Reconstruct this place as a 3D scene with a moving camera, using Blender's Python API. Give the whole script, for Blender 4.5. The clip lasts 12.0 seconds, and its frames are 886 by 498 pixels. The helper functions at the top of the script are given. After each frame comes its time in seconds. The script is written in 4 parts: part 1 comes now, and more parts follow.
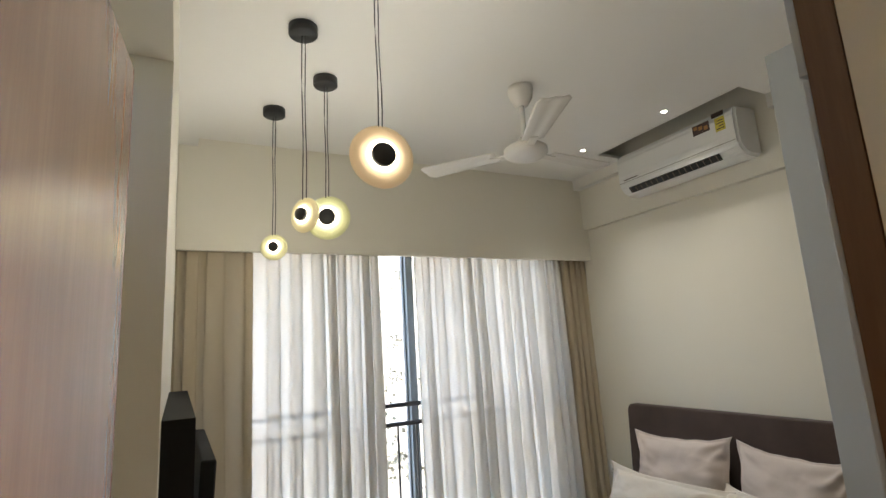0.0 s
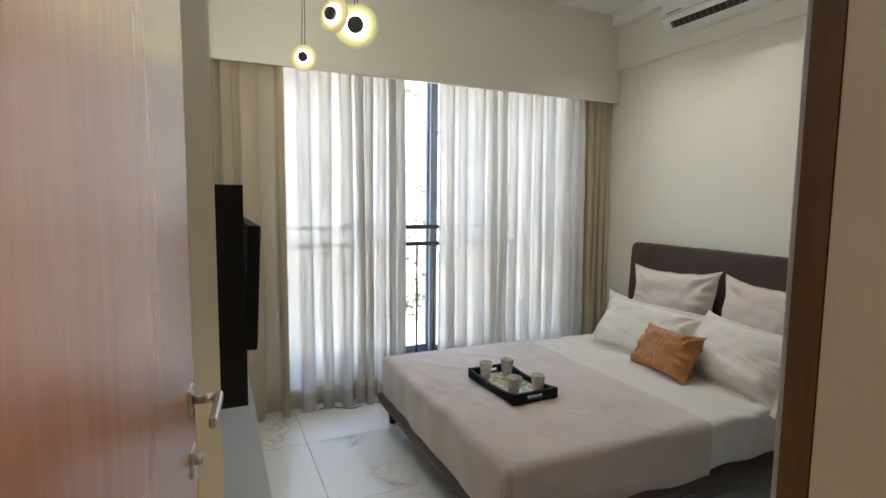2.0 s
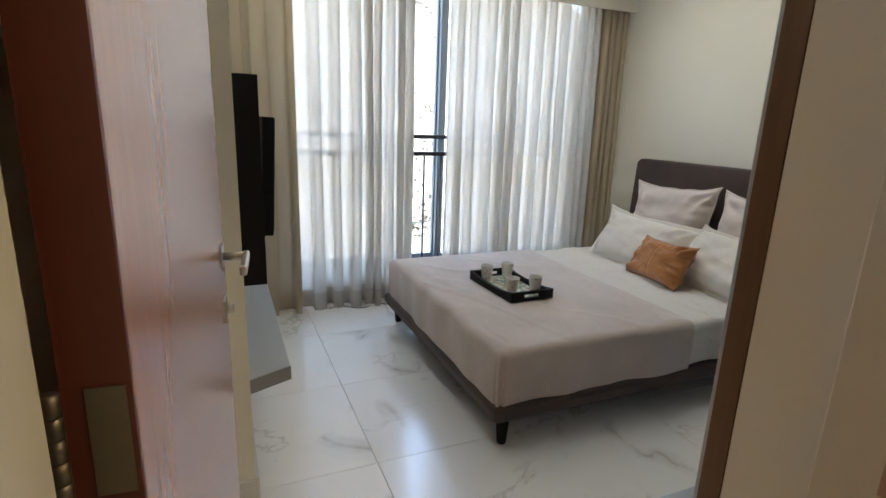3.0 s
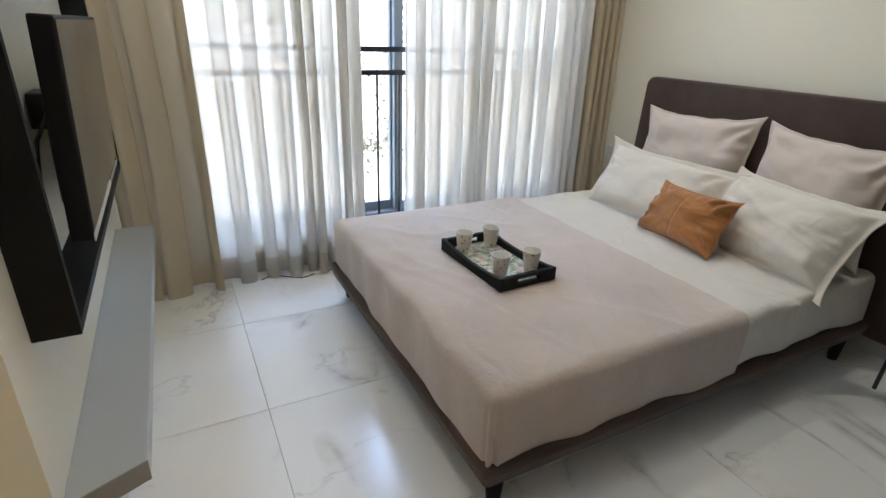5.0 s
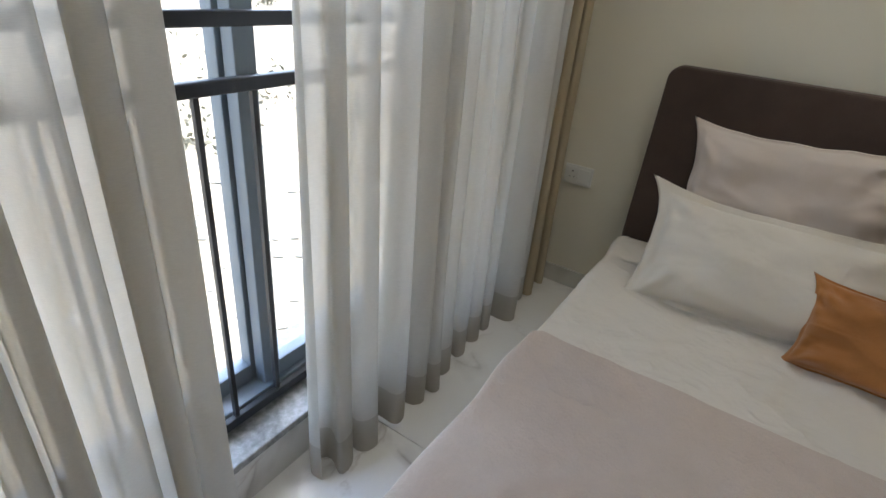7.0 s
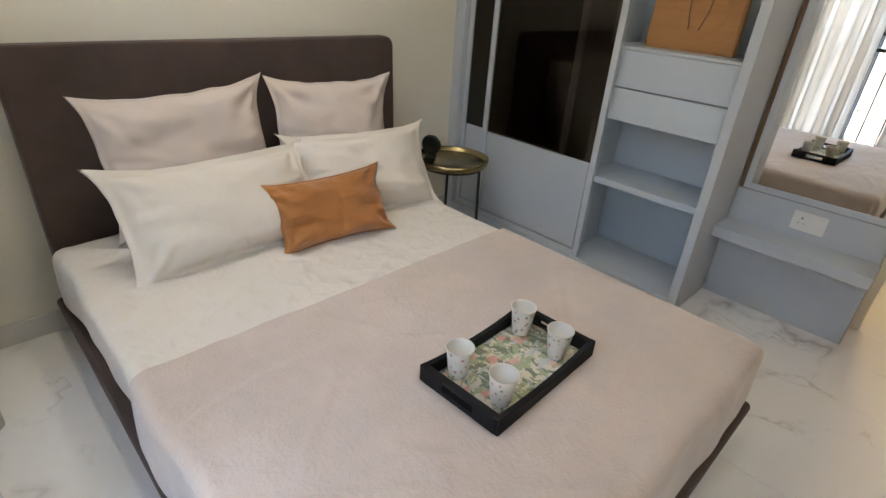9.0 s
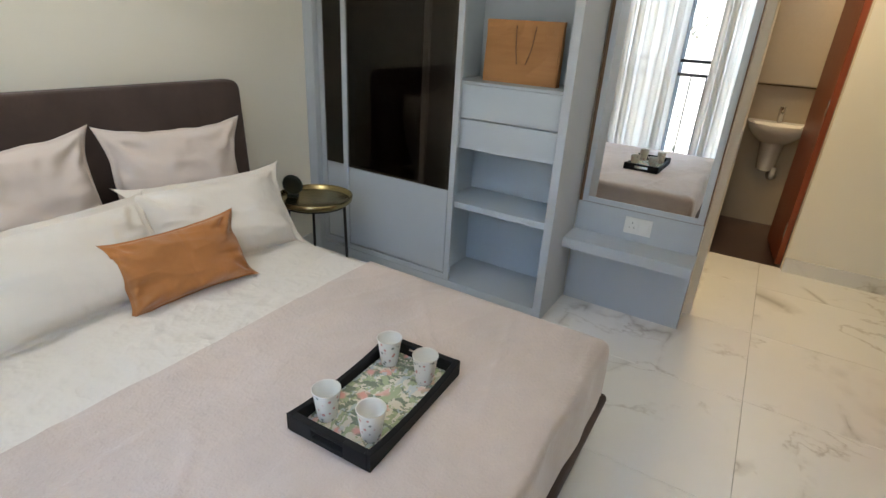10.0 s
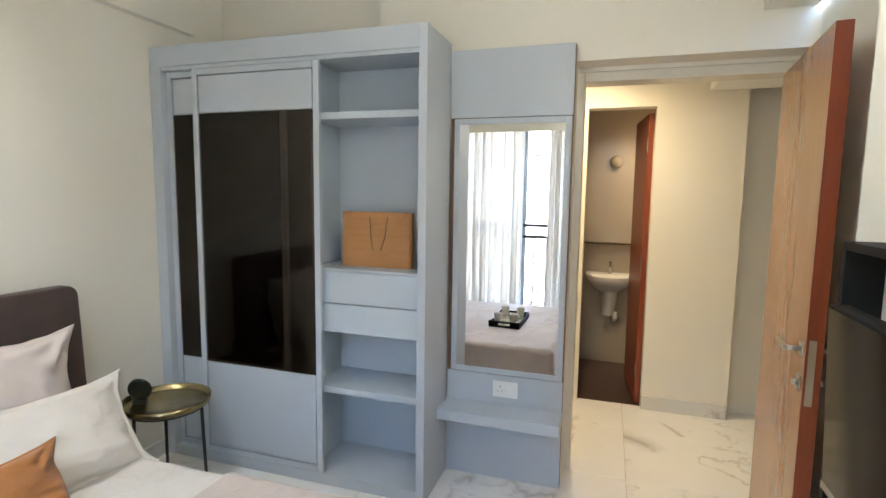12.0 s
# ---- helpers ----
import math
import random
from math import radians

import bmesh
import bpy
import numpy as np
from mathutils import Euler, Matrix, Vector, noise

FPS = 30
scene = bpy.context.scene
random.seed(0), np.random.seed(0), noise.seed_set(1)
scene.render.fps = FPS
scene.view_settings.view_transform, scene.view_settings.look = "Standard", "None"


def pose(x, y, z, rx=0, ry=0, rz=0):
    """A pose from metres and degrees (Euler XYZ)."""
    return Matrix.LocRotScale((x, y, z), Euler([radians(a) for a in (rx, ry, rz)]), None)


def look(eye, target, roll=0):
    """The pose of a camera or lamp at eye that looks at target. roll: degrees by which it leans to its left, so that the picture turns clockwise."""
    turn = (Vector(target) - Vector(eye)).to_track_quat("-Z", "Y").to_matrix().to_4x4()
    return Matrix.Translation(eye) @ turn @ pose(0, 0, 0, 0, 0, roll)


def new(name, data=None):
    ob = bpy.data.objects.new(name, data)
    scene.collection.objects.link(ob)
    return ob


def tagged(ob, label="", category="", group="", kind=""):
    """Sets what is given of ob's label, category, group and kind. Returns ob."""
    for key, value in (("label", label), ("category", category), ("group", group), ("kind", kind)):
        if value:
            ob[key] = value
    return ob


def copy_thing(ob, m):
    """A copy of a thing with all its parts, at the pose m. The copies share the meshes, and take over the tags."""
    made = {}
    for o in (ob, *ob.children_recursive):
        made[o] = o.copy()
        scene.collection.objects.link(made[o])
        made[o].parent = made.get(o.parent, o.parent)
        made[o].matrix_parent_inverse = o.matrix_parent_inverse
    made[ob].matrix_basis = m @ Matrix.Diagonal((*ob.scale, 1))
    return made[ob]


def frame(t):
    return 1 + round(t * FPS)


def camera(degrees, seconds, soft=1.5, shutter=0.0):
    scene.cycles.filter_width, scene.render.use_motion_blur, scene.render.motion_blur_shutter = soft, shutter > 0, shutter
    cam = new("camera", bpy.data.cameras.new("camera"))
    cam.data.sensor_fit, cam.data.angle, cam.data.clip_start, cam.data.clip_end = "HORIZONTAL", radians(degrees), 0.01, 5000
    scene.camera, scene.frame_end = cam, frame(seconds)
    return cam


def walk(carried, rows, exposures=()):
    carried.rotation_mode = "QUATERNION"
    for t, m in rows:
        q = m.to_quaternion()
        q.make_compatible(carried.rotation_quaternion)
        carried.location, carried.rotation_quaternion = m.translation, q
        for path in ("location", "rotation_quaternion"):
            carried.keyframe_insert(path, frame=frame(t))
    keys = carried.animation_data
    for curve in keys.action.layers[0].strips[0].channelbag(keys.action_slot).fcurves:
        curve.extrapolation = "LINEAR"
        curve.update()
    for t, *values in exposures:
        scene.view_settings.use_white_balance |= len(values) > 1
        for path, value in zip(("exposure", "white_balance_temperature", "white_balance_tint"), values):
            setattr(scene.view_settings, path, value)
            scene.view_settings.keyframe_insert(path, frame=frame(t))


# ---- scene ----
cam = camera(81.4, 12.0)
PATH = [
    (0, (0.088, 0.195, 1.591), (0.993, 1.942, 1.954), -3.4),
    (0.5, (0.108, 0.193, 1.538), (1.018, 1.963, 1.734), -2.8),
    (1, (0.094, 0.172, 1.488), (0.997, 1.957, 1.526), -2.1),
    (1.5, (0.082, 0.126, 1.44), (0.939, 1.931, 1.35), -0.9),
    (2, (0.045, 0.054, 1.401), (0.862, 1.869, 1.211), 0.6),
    (2.5, (0.018, -0.004, 1.35), (0.799, 1.816, 1.071), 1.5),
    (3, (0.006, -0.061, 1.317), (0.785, 1.717, 0.836), 2.1),
    (3.2, (0.011, -0.088, 1.303), (0.793, 1.665, 0.739), 2.1),
    (4.8, (0.318, 0.488, 1.298), (1.175, 2.117, 0.516), 2.5),
    (5, (0.349, 0.681, 1.306), (1.212, 2.308, 0.527), 2.1),
    (5.5, (0.457, 1.268, 1.296), (1.307, 2.883, 0.479), 2.3),
    (6, (0.57, 1.803, 1.312), (1.542, 3.291, 0.395), 3.6),
    (6.5, (0.742, 2.311, 1.306), (1.883, 3.652, 0.356), 3.7),
    (6.7, (0.791, 2.468, 1.309), (2.069, 3.681, 0.364), 4.6),
    (8.3, (0.913, 3.229, 1.316), (2.401, 2.283, 0.371), 5.4),
    (8.5, (0.891, 3.245, 1.348), (2.301, 2.192, 0.396), 4.6),
    (9, (0.822, 3.231, 1.368), (2.05, 1.955, 0.439), 4.2),
    (9.5, (0.771, 3.213, 1.382), (1.837, 1.78, 0.483), 4.1),
    (10, (0.736, 3.195, 1.403), (1.665, 1.616, 0.601), 3.4),
    (10.5, (0.715, 3.195, 1.447), (1.555, 1.508, 0.778), 2.1),
    (11, (0.694, 3.191, 1.483), (1.508, 1.432, 0.989), 1.3),
    (11.5, (0.673, 3.185, 1.502), (1.425, 1.365, 1.155), 1.1),
    (12, (0.66, 3.177, 1.538), (1.268, 1.284, 1.323), 0.8),
]
walk(cam, [(t, look(eye, target, roll)) for t, eye, target, roll in PATH],
     [(0.0, 3.9, 6350, 8.5), (1.0, 3.95, 6250, 8), (2.0, 4.05, 6100, 7.5), (2.5, 4.15, 6000, 6), (3.0, 4.0, 5950, 6.5), (4.8, 4.35, 5950, 7), (5.5, 4.0, 6200, 7), (6.0, 3.6, 6350, 6.5), (6.5, 3.3, 6350, 6.5),
      (8.5, 4.3, 6550, 10), (9.0, 4.3, 6600, 10), (9.5, 4.35, 6400, 9), (10.5, 4.52, 5950, 6), (12.0, 4.85, 5900, 8)])

# ---- world and light ----
world = bpy.data.worlds.new("sky")
scene.world = world
world.use_nodes = True
wn = world.node_tree.nodes
sky = wn.new("ShaderNodeTexSky")
sky.sky_type = "NISHITA"
sky.sun_disc = False
sky.sun_elevation = radians(72)
sky.sun_rotation = radians(100)
sky.air_density = 1.3
sky.dust_density = 3.0
wn["Background"].inputs["Strength"].default_value = 0.15
world.node_tree.links.new(sky.outputs["Color"], wn["Background"].inputs["Color"])
sun = new("sun", bpy.data.lights.new("sun", "SUN"))
sun.data.energy, sun.data.angle, sun.data.color = 1.2, radians(10), (1.0, 0.95, 0.87)
sun.matrix_world = look((7, -1.5, 22), (0, 0, 0))

# ---- room measures ----
XL, XR = 0.055, 3.08          # left and head wall
YD, YW = 0.496, 3.60         # door wall face, window wall face
ZC = 2.857                   # ceiling


# ---- materials ----
def nodes_of(name):
    m = bpy.data.materials.new(name)
    m.use_nodes = True
    return m, m.node_tree.nodes, m.node_tree.links, m.node_tree.nodes["Principled BSDF"]


def mix_colour(n, l, fac, a, b):
    mx = n.new("ShaderNodeMix")
    mx.data_type = "RGBA"
    for sock, v in ((mx.inputs[6], a), (mx.inputs[7], b)):
        if isinstance(v, tuple):
            sock.default_value = (*v, 1)
        else:
            l.new(v, sock)
    if isinstance(fac, float):
        mx.inputs[0].default_value = fac
    else:
        l.new(fac, mx.inputs[0])
    return mx.outputs[2]


def ramp(n, l, src, stops):
    r = n.new("ShaderNodeValToRGB")
    e = r.color_ramp.elements
    while len(e) < len(stops):
        e.new(0.5)
    for k, (p, c) in zip(e, stops):
        k.position = p
        k.color = (c, c, c, 1)
    l.new(src, r.inputs[0])
    return r.outputs[0]


def noise_tex(n, l, scale, detail=4, rough=0.55, stretch=(1, 1, 1), shift=None):
    tc = n.new("ShaderNodeTexCoord")
    mp = n.new("ShaderNodeMapping")
    mp.inputs["Scale"].default_value = stretch
    l.new(tc.outputs["Object"], mp.inputs[0])
    if shift:
        l.new(shift, mp.inputs["Location"])
    t = n.new("ShaderNodeTexNoise")
    t.inputs["Scale"].default_value = scale
    t.inputs["Detail"].default_value = detail
    t.inputs["Roughness"].default_value = rough
    l.new(mp.outputs[0], t.inputs["Vector"])
    return t


def surface(name, colour, dark=0.85, rough=0.5, metal=0.0, large=1.5, fine=60, bump=0.05, stretch=(1, 1, 1), sheen=0.0, tint=None, coat=0.0, depth=0.002):
    """Base colour varied by a broad and a fine noise, with fine relief."""
    m, n, l, p = nodes_of(name)
    a, b = noise_tex(n, l, large, 3, 0.5, stretch), noise_tex(n, l, fine, 5, 0.6, stretch)
    low = tint or tuple(c * dark for c in colour)
    c1 = mix_colour(n, l, ramp(n, l, a.outputs["Fac"], ((0.3, 0), (0.7, 1))), low, colour)
    c2 = mix_colour(n, l, ramp(n, l, b.outputs["Fac"], ((0.35, 0.0), (0.65, 0.35))), c1, low)
    l.new(c2, p.inputs["Base Color"])
    p.inputs["Roughness"].default_value = rough
    p.inputs["Metallic"].default_value = metal
    p.inputs["Sheen Weight"].default_value = sheen
    p.inputs["Coat Weight"].default_value = coat
    r = n.new("ShaderNodeMapRange")
    r.inputs[3].default_value, r.inputs[4].default_value = max(rough - 0.06, 0.02), min(rough + 0.06, 1)
    l.new(a.outputs["Fac"], r.inputs[0])
    l.new(r.outputs[0], p.inputs["Roughness"])
    if bump:
        bp = n.new("ShaderNodeBump")
        bp.inputs["Strength"].default_value = bump
        bp.inputs["Distance"].default_value = depth
        l.new(b.outputs["Fac"], bp.inputs["Height"])
        l.new(bp.outputs[0], p.inputs["Normal"])
    return m


def cloth(name, colour, dark=0.82, weave=900, wrinkle=7.0, strength=0.4, sheen=0.25, rough=0.9, depth=0.02, nap=0.0):
    """Woven fabric: thread relief and soft creases."""
    m, n, l, p = nodes_of(name)
    low = tuple(c * dark for c in colour)
    a = noise_tex(n, l, 4.0, 4, 0.6)
    wx, wy = noise_tex(n, l, weave, 2, 0.5, (1, 0.15, 1)), noise_tex(n, l, weave, 2, 0.5, (0.15, 1, 0.15))
    cr = noise_tex(n, l, wrinkle, 2.5, 0.45)
    add = n.new("ShaderNodeMath")
    add.operation = "ADD"
    l.new(wx.outputs["Fac"], add.inputs[0])
    l.new(wy.outputs["Fac"], add.inputs[1])
    c1 = mix_colour(n, l, ramp(n, l, a.outputs["Fac"], ((0.3, 0), (0.7, 1))), low, colour)
    c2 = mix_colour(n, l, ramp(n, l, add.outputs[0], ((0.75, 0.4), (1.2, 0.0))), c1, low)
    l.new(c2, p.inputs["Base Color"])
    p.inputs["Roughness"].default_value = rough
    p.inputs["Sheen Weight"].default_value = sheen
    cr.inputs["Distortion"].default_value = 0.25
    dev = n.new("ShaderNodeMath")
    dev.operation = "SUBTRACT"
    dev.inputs[1].default_value = 0.5
    l.new(cr.outputs["Fac"], dev.inputs[0])
    ridge = n.new("ShaderNodeMath")
    ridge.operation = "ABSOLUTE"
    l.new(dev.outputs[0], ridge.inputs[0])
    height = n.new("ShaderNodeMath")
    height.operation = "MULTIPLY_ADD"
    height.inputs[1].default_value = -0.9
    l.new(ridge.outputs[0], height.inputs[0])
    l.new(a.outputs["Fac"], height.inputs[2])
    b1, b2 = n.new("ShaderNodeBump"), n.new("ShaderNodeBump")
    b1.inputs["Strength"].default_value, b1.inputs["Distance"].default_value = strength, depth
    b2.inputs["Strength"].default_value, b2.inputs["Distance"].default_value = 0.25, 0.001
    l.new(height.outputs[0], b1.inputs["Height"])
    l.new(add.outputs[0], b2.inputs["Height"])
    l.new(b1.outputs[0], b2.inputs["Normal"])
    if nap:
        tuft, b3 = noise_tex(n, l, 85, 3, 0.6), n.new("ShaderNodeBump")
        b3.inputs["Strength"].default_value, b3.inputs["Distance"].default_value = nap, 0.004
        l.new(tuft.outputs["Fac"], b3.inputs["Height"])
        l.new(b2.outputs[0], b3.inputs["Normal"])
        l.new(b3.outputs[0], p.inputs["Normal"])
    else:
        l.new(b2.outputs[0], p.inputs["Normal"])
    return m


def wood(name, colour, low, rough=0.35, along=2, grain=30):
    m, n, l, p = nodes_of(name)
    st = [1.0, 1.0, 1.0]
    st[along] = 0.06
    a, b = noise_tex(n, l, grain, 6, 0.65, tuple(st)), noise_tex(n, l, grain * 7, 3, 0.6, tuple(st))
    c = noise_tex(n, l, 1.2, 2)
    c1 = mix_colour(n, l, ramp(n, l, a.outputs["Fac"], ((0.3, 0), (0.72, 1))), low, colour)
    c2 = mix_colour(n, l, ramp(n, l, b.outputs["Fac"], ((0.4, 0.0), (0.7, 0.4))), c1, low)
    c3 = mix_colour(n, l, ramp(n, l, c.outputs["Fac"], ((0.3, 0.0), (0.8, 0.35))), c2, low)
    l.new(c3, p.inputs["Base Color"])
    p.inputs["Roughness"].default_value = rough
    bp = n.new("ShaderNodeBump")
    bp.inputs["Strength"].default_value, bp.inputs["Distance"].default_value = 0.06, 0.0005
    l.new(b.outputs["Fac"], bp.inputs["Height"])
    l.new(bp.outputs[0], p.inputs["Normal"])
    return m


def marble(name, base, vein, rough=0.12):
    m, n, l, p = nodes_of(name)
    info = n.new("ShaderNodeObjectInfo")
    mul = n.new("ShaderNodeMath")
    mul.operation = "MULTIPLY"
    mul.inputs[1].default_value = 7.0
    l.new(info.outputs["Random"], mul.inputs[0])
    comb = n.new("ShaderNodeCombineXYZ")
    l.new(mul.outputs[0], comb.inputs[0])
    l.new(mul.outputs[0], comb.inputs[2])
    cloud = noise_tex(n, l, 1.6, 5, 0.6, shift=comb.outputs[0])
    tc, warp = n.new("ShaderNodeTexCoord"), noise_tex(n, l, 2.2, 6, 0.62, shift=comb.outputs[0])
    vein_noise = noise_tex(n, l, 1.0, 4, 0.5, (1.0, 0.6, 1.0), comb.outputs[0])
    vein_noise.inputs["Distortion"].default_value = 0.7
    sub = n.new("ShaderNodeMath")
    sub.operation = "SUBTRACT"
    sub.inputs[1].default_value = 0.5
    l.new(vein_noise.outputs["Fac"], sub.inputs[0])
    ab = n.new("ShaderNodeMath")
    ab.operation = "ABSOLUTE"
    l.new(sub.outputs[0], ab.inputs[0])
    line = ramp(n, l, ab.outputs[0], ((0.0, 1.0), (0.007, 0.5), (0.032, 0.0)))
    gate = ramp(n, l, warp.outputs["Fac"], ((0.47, 0.0), (0.60, 0.6)))
    mm = n.new("ShaderNodeMath")
    mm.operation = "MULTIPLY"
    l.new(line, mm.inputs[0])
    l.new(gate, mm.inputs[1])
    thin = noise_tex(n, l, 1.5, 6, 0.6, (0.7, 1.0, 1.0), comb.outputs[0])
    thin.inputs["Distortion"].default_value = 0.45
    off, mag, keep = n.new("ShaderNodeMath"), n.new("ShaderNodeMath"), n.new("ShaderNodeMath")
    off.operation, mag.operation, keep.operation = "SUBTRACT", "ABSOLUTE", "MULTIPLY"
    off.inputs[1].default_value = 0.47
    l.new(thin.outputs["Fac"], off.inputs[0])
    l.new(off.outputs[0], mag.inputs[0])
    l.new(ramp(n, l, mag.outputs[0], ((0.0, 0.65), (0.004, 0.35), (0.014, 0.0))), keep.inputs[0])
    l.new(ramp(n, l, cloud.outputs["Fac"], ((0.46, 0.0), (0.56, 0.8))), keep.inputs[1])
    c1 = mix_colour(n, l, ramp(n, l, cloud.outputs["Fac"], ((0.3, 0), (0.75, 1))), tuple(c * 0.94 for c in base), base)
    c1 = mix_colour(n, l, keep.outputs[0], c1, tuple(v * 1.5 for v in vein))
    l.new(mix_colour(n, l, mm.outputs[0], c1, vein), p.inputs["Base Color"])
    p.inputs["Roughness"].default_value = rough
    p.inputs["Specular IOR Level"].default_value = 1.0
    return m


def plain(name, colour, rough=0.4, metal=0.0, **k):
    return surface(name, colour, 0.9, rough, metal, k.get("large", 6), k.get("fine", 200), k.get("bump", 0.02))


def glow(name, colour, strength):
    m, n, l, p = nodes_of(name)
    p.inputs["Base Color"].default_value = (*colour, 1)
    p.inputs["Emission Color"].default_value = (*colour, 1)
    p.inputs["Emission Strength"].default_value = strength
    return m


def clear_glass(name, tint=(1, 1, 1), gloss=0.06):
    m, n, l, p = nodes_of(name)
    n.remove(p)
    tr, gl, mx = n.new("ShaderNodeBsdfTransparent"), n.new("ShaderNodeBsdfGlossy"), n.new("ShaderNodeMixShader")
    tr.inputs[0].default_value = (*tint, 1)
    gl.inputs["Roughness"].default_value = 0.02
    fr, pw, ad = n.new("ShaderNodeLayerWeight"), n.new("ShaderNodeMath"), n.new("ShaderNodeMath")
    fr.inputs["Blend"].default_value = 0.5
    pw.operation = "POWER"
    pw.inputs[1].default_value = 5.0
    l.new(fr.outputs["Facing"], pw.inputs[0])
    ad.operation = "MULTIPLY_ADD"
    ad.inputs[1].default_value, ad.inputs[2].default_value = 0.7, gloss
    l.new(pw.outputs[0], ad.inputs[0])
    l.new(ad.outputs[0], mx.inputs[0])
    l.new(tr.outputs[0], mx.inputs[1])
    l.new(gl.outputs[0], mx.inputs[2])
    l.new(mx.outputs[0], n["Material Output"].inputs[0])
    return m


def curtain_cloth(name, colour, see, through_light):
    """Thin fabric: part of the light passes straight, part is scattered through."""
    m, n, l, p = nodes_of(name)
    tr, tl, mx1, mx2 = n.new("ShaderNodeBsdfTransparent"), n.new("ShaderNodeBsdfTranslucent"), n.new("ShaderNodeMixShader"), n.new("ShaderNodeMixShader")
    a = noise_tex(n, l, 1100, 2, 0.5, (1, 1, 0.08))
    b = noise_tex(n, l, 1100, 2, 0.5, (0.08, 0.08, 1))
    c = noise_tex(n, l, 5, 3, 0.5, (1, 1, 0.15))
    low = tuple(v * 0.86 for v in colour)
    col = mix_colour(n, l, ramp(n, l, c.outputs["Fac"], ((0.3, 0), (0.7, 1))), low, colour)
    col = mix_colour(n, l, ramp(n, l, a.outputs["Fac"], ((0.4, 0.3), (0.6, 0))), col, low)
    l.new(col, p.inputs["Base Color"])
    l.new(col, tl.inputs[0])
    p.inputs["Roughness"].default_value = 0.95
    mx1.inputs[0].default_value = through_light
    l.new(p.outputs[0], mx1.inputs[1])
    l.new(tl.outputs[0], mx1.inputs[2])
    if see:
        r = n.new("ShaderNodeMapRange")
        r.inputs[1].default_value, r.inputs[2].default_value = 0.35, 0.65
        r.inputs[3].default_value, r.inputs[4].default_value = see * 0.7, see * 1.3
        l.new(b.outputs["Fac"], r.inputs[0])
        l.new(r.outputs[0], mx2.inputs[0])
        l.new(mx1.outputs[0], mx2.inputs[1])
        l.new(tr.outputs[0], mx2.inputs[2])
        l.new(mx2.outputs[0], n["Material Output"].inputs[0])
    else:
        l.new(mx1.outputs[0], n["Material Output"].inputs[0])
    return m


M_WALL = surface("cream_wall_paint", (0.81, 0.775, 0.675), 0.96, 0.75, large=0.9, fine=240, bump=0.06)
M_CEIL = surface("white_ceiling_paint", (0.89, 0.87, 0.83), 0.97, 0.8, large=0.8, fine=200, bump=0.03)
M_TILE = marble("white_marble_tile", (0.895, 0.885, 0.86), (0.27, 0.235, 0.20), 0.19)
M_SKIRT = marble("marble_skirting", (0.72, 0.71, 0.68), (0.3, 0.27, 0.24), 0.2)
M_GROUT = plain("grey_grout", (0.46, 0.44, 0.42), 0.9)
M_BLUE = surface("powder_blue_paint", (0.50, 0.54, 0.585), 0.95, 0.42, large=1.2, fine=120, bump=0.03)
M_BLUE_IN = surface("powder_blue_laminate", (0.51, 0.565, 0.62), 0.95, 0.45, large=1.2, fine=120, bump=0.03)
M_SHELF = surface("grey_laminate", (0.42, 0.44, 0.46), 0.95, 0.35, large=1.5, fine=150, bump=0.02)
M_SHELF_EDGE = surface("grey_edge_band", (0.25, 0.24, 0.24), 0.92, 0.5)
M_DOOR = wood("pale_oak_laminate", (0.44, 0.19, 0.072), (0.33, 0.135, 0.05), 0.27)
M_DOOR.node_tree.nodes["Principled BSDF"].inputs["Coat Weight"].default_value = 0.35
M_DOOR.node_tree.nodes["Principled BSDF"].inputs["Coat Roughness"].default_value = 0.22
# lipping of the hinge edge, with the shade it stands in put into its colour
M_LIP_SHADED = wood("shaded_red_brown_lipping", (0.11, 0.020, 0.009), (0.075, 0.013, 0.006), 0.5)
M_REDDOOR = wood("red_brown_door", (0.27, 0.06, 0.02), (0.18, 0.036, 0.013), 0.35)
M_RAWEDGE = wood("brown_ply_edge", (0.20, 0.115, 0.06), (0.13, 0.07, 0.035), 0.5)
M_FRAME = surface("cream_gloss_frame", (0.72, 0.68, 0.58), 0.95, 0.35, fine=150, bump=0.03)
M_STEEL = surface("brushed_steel", (0.55, 0.52, 0.48), 0.85, 0.28, 1.0, fine=300, stretch=(1, 1, 0.1))
M_BRASS_PLATE = surface("worn_brass", (0.26, 0.22, 0.17), 0.6, 0.5, 1.0, fine=120)
M_BLACK = surface("black_laminate", (0.012, 0.012, 0.013), 0.8, 0.62, fine=120, bump=0.02)
M_BLACK.node_tree.nodes["Principled BSDF"].inputs["Specular IOR Level"].default_value = 0.2
M_BLACK_METAL = surface("black_powder_coat", (0.015, 0.015, 0.016), 0.8, 0.45, fine=300, bump=0.05)
M_SCREEN = surface("dark_screen_glass", (0.01, 0.01, 0.011), 0.9, 0.06, bump=0)
M_SCREEN.node_tree.nodes["Principled BSDF"].inputs["Specular IOR Level"].default_value = 0.3
M_ALU = surface("grey_blue_aluminium", (0.20, 0.235, 0.27), 0.9, 0.42, 0.2, fine=200)
M_RAIL = surface("dark_rail_paint", (0.04, 0.042, 0.047), 0.85, 0.4, 0.3, fine=200)
M_GRANITE = surface("grey_granite_sill", (0.42, 0.42, 0.41), 0.45, 0.25, large=40, fine=220, bump=0.02)
M_GLASS = clear_glass("window_glass")
M_DARKGLASS = clear_glass("brown_tinted_glass", (0.49, 0.44, 0.39), 0.03)
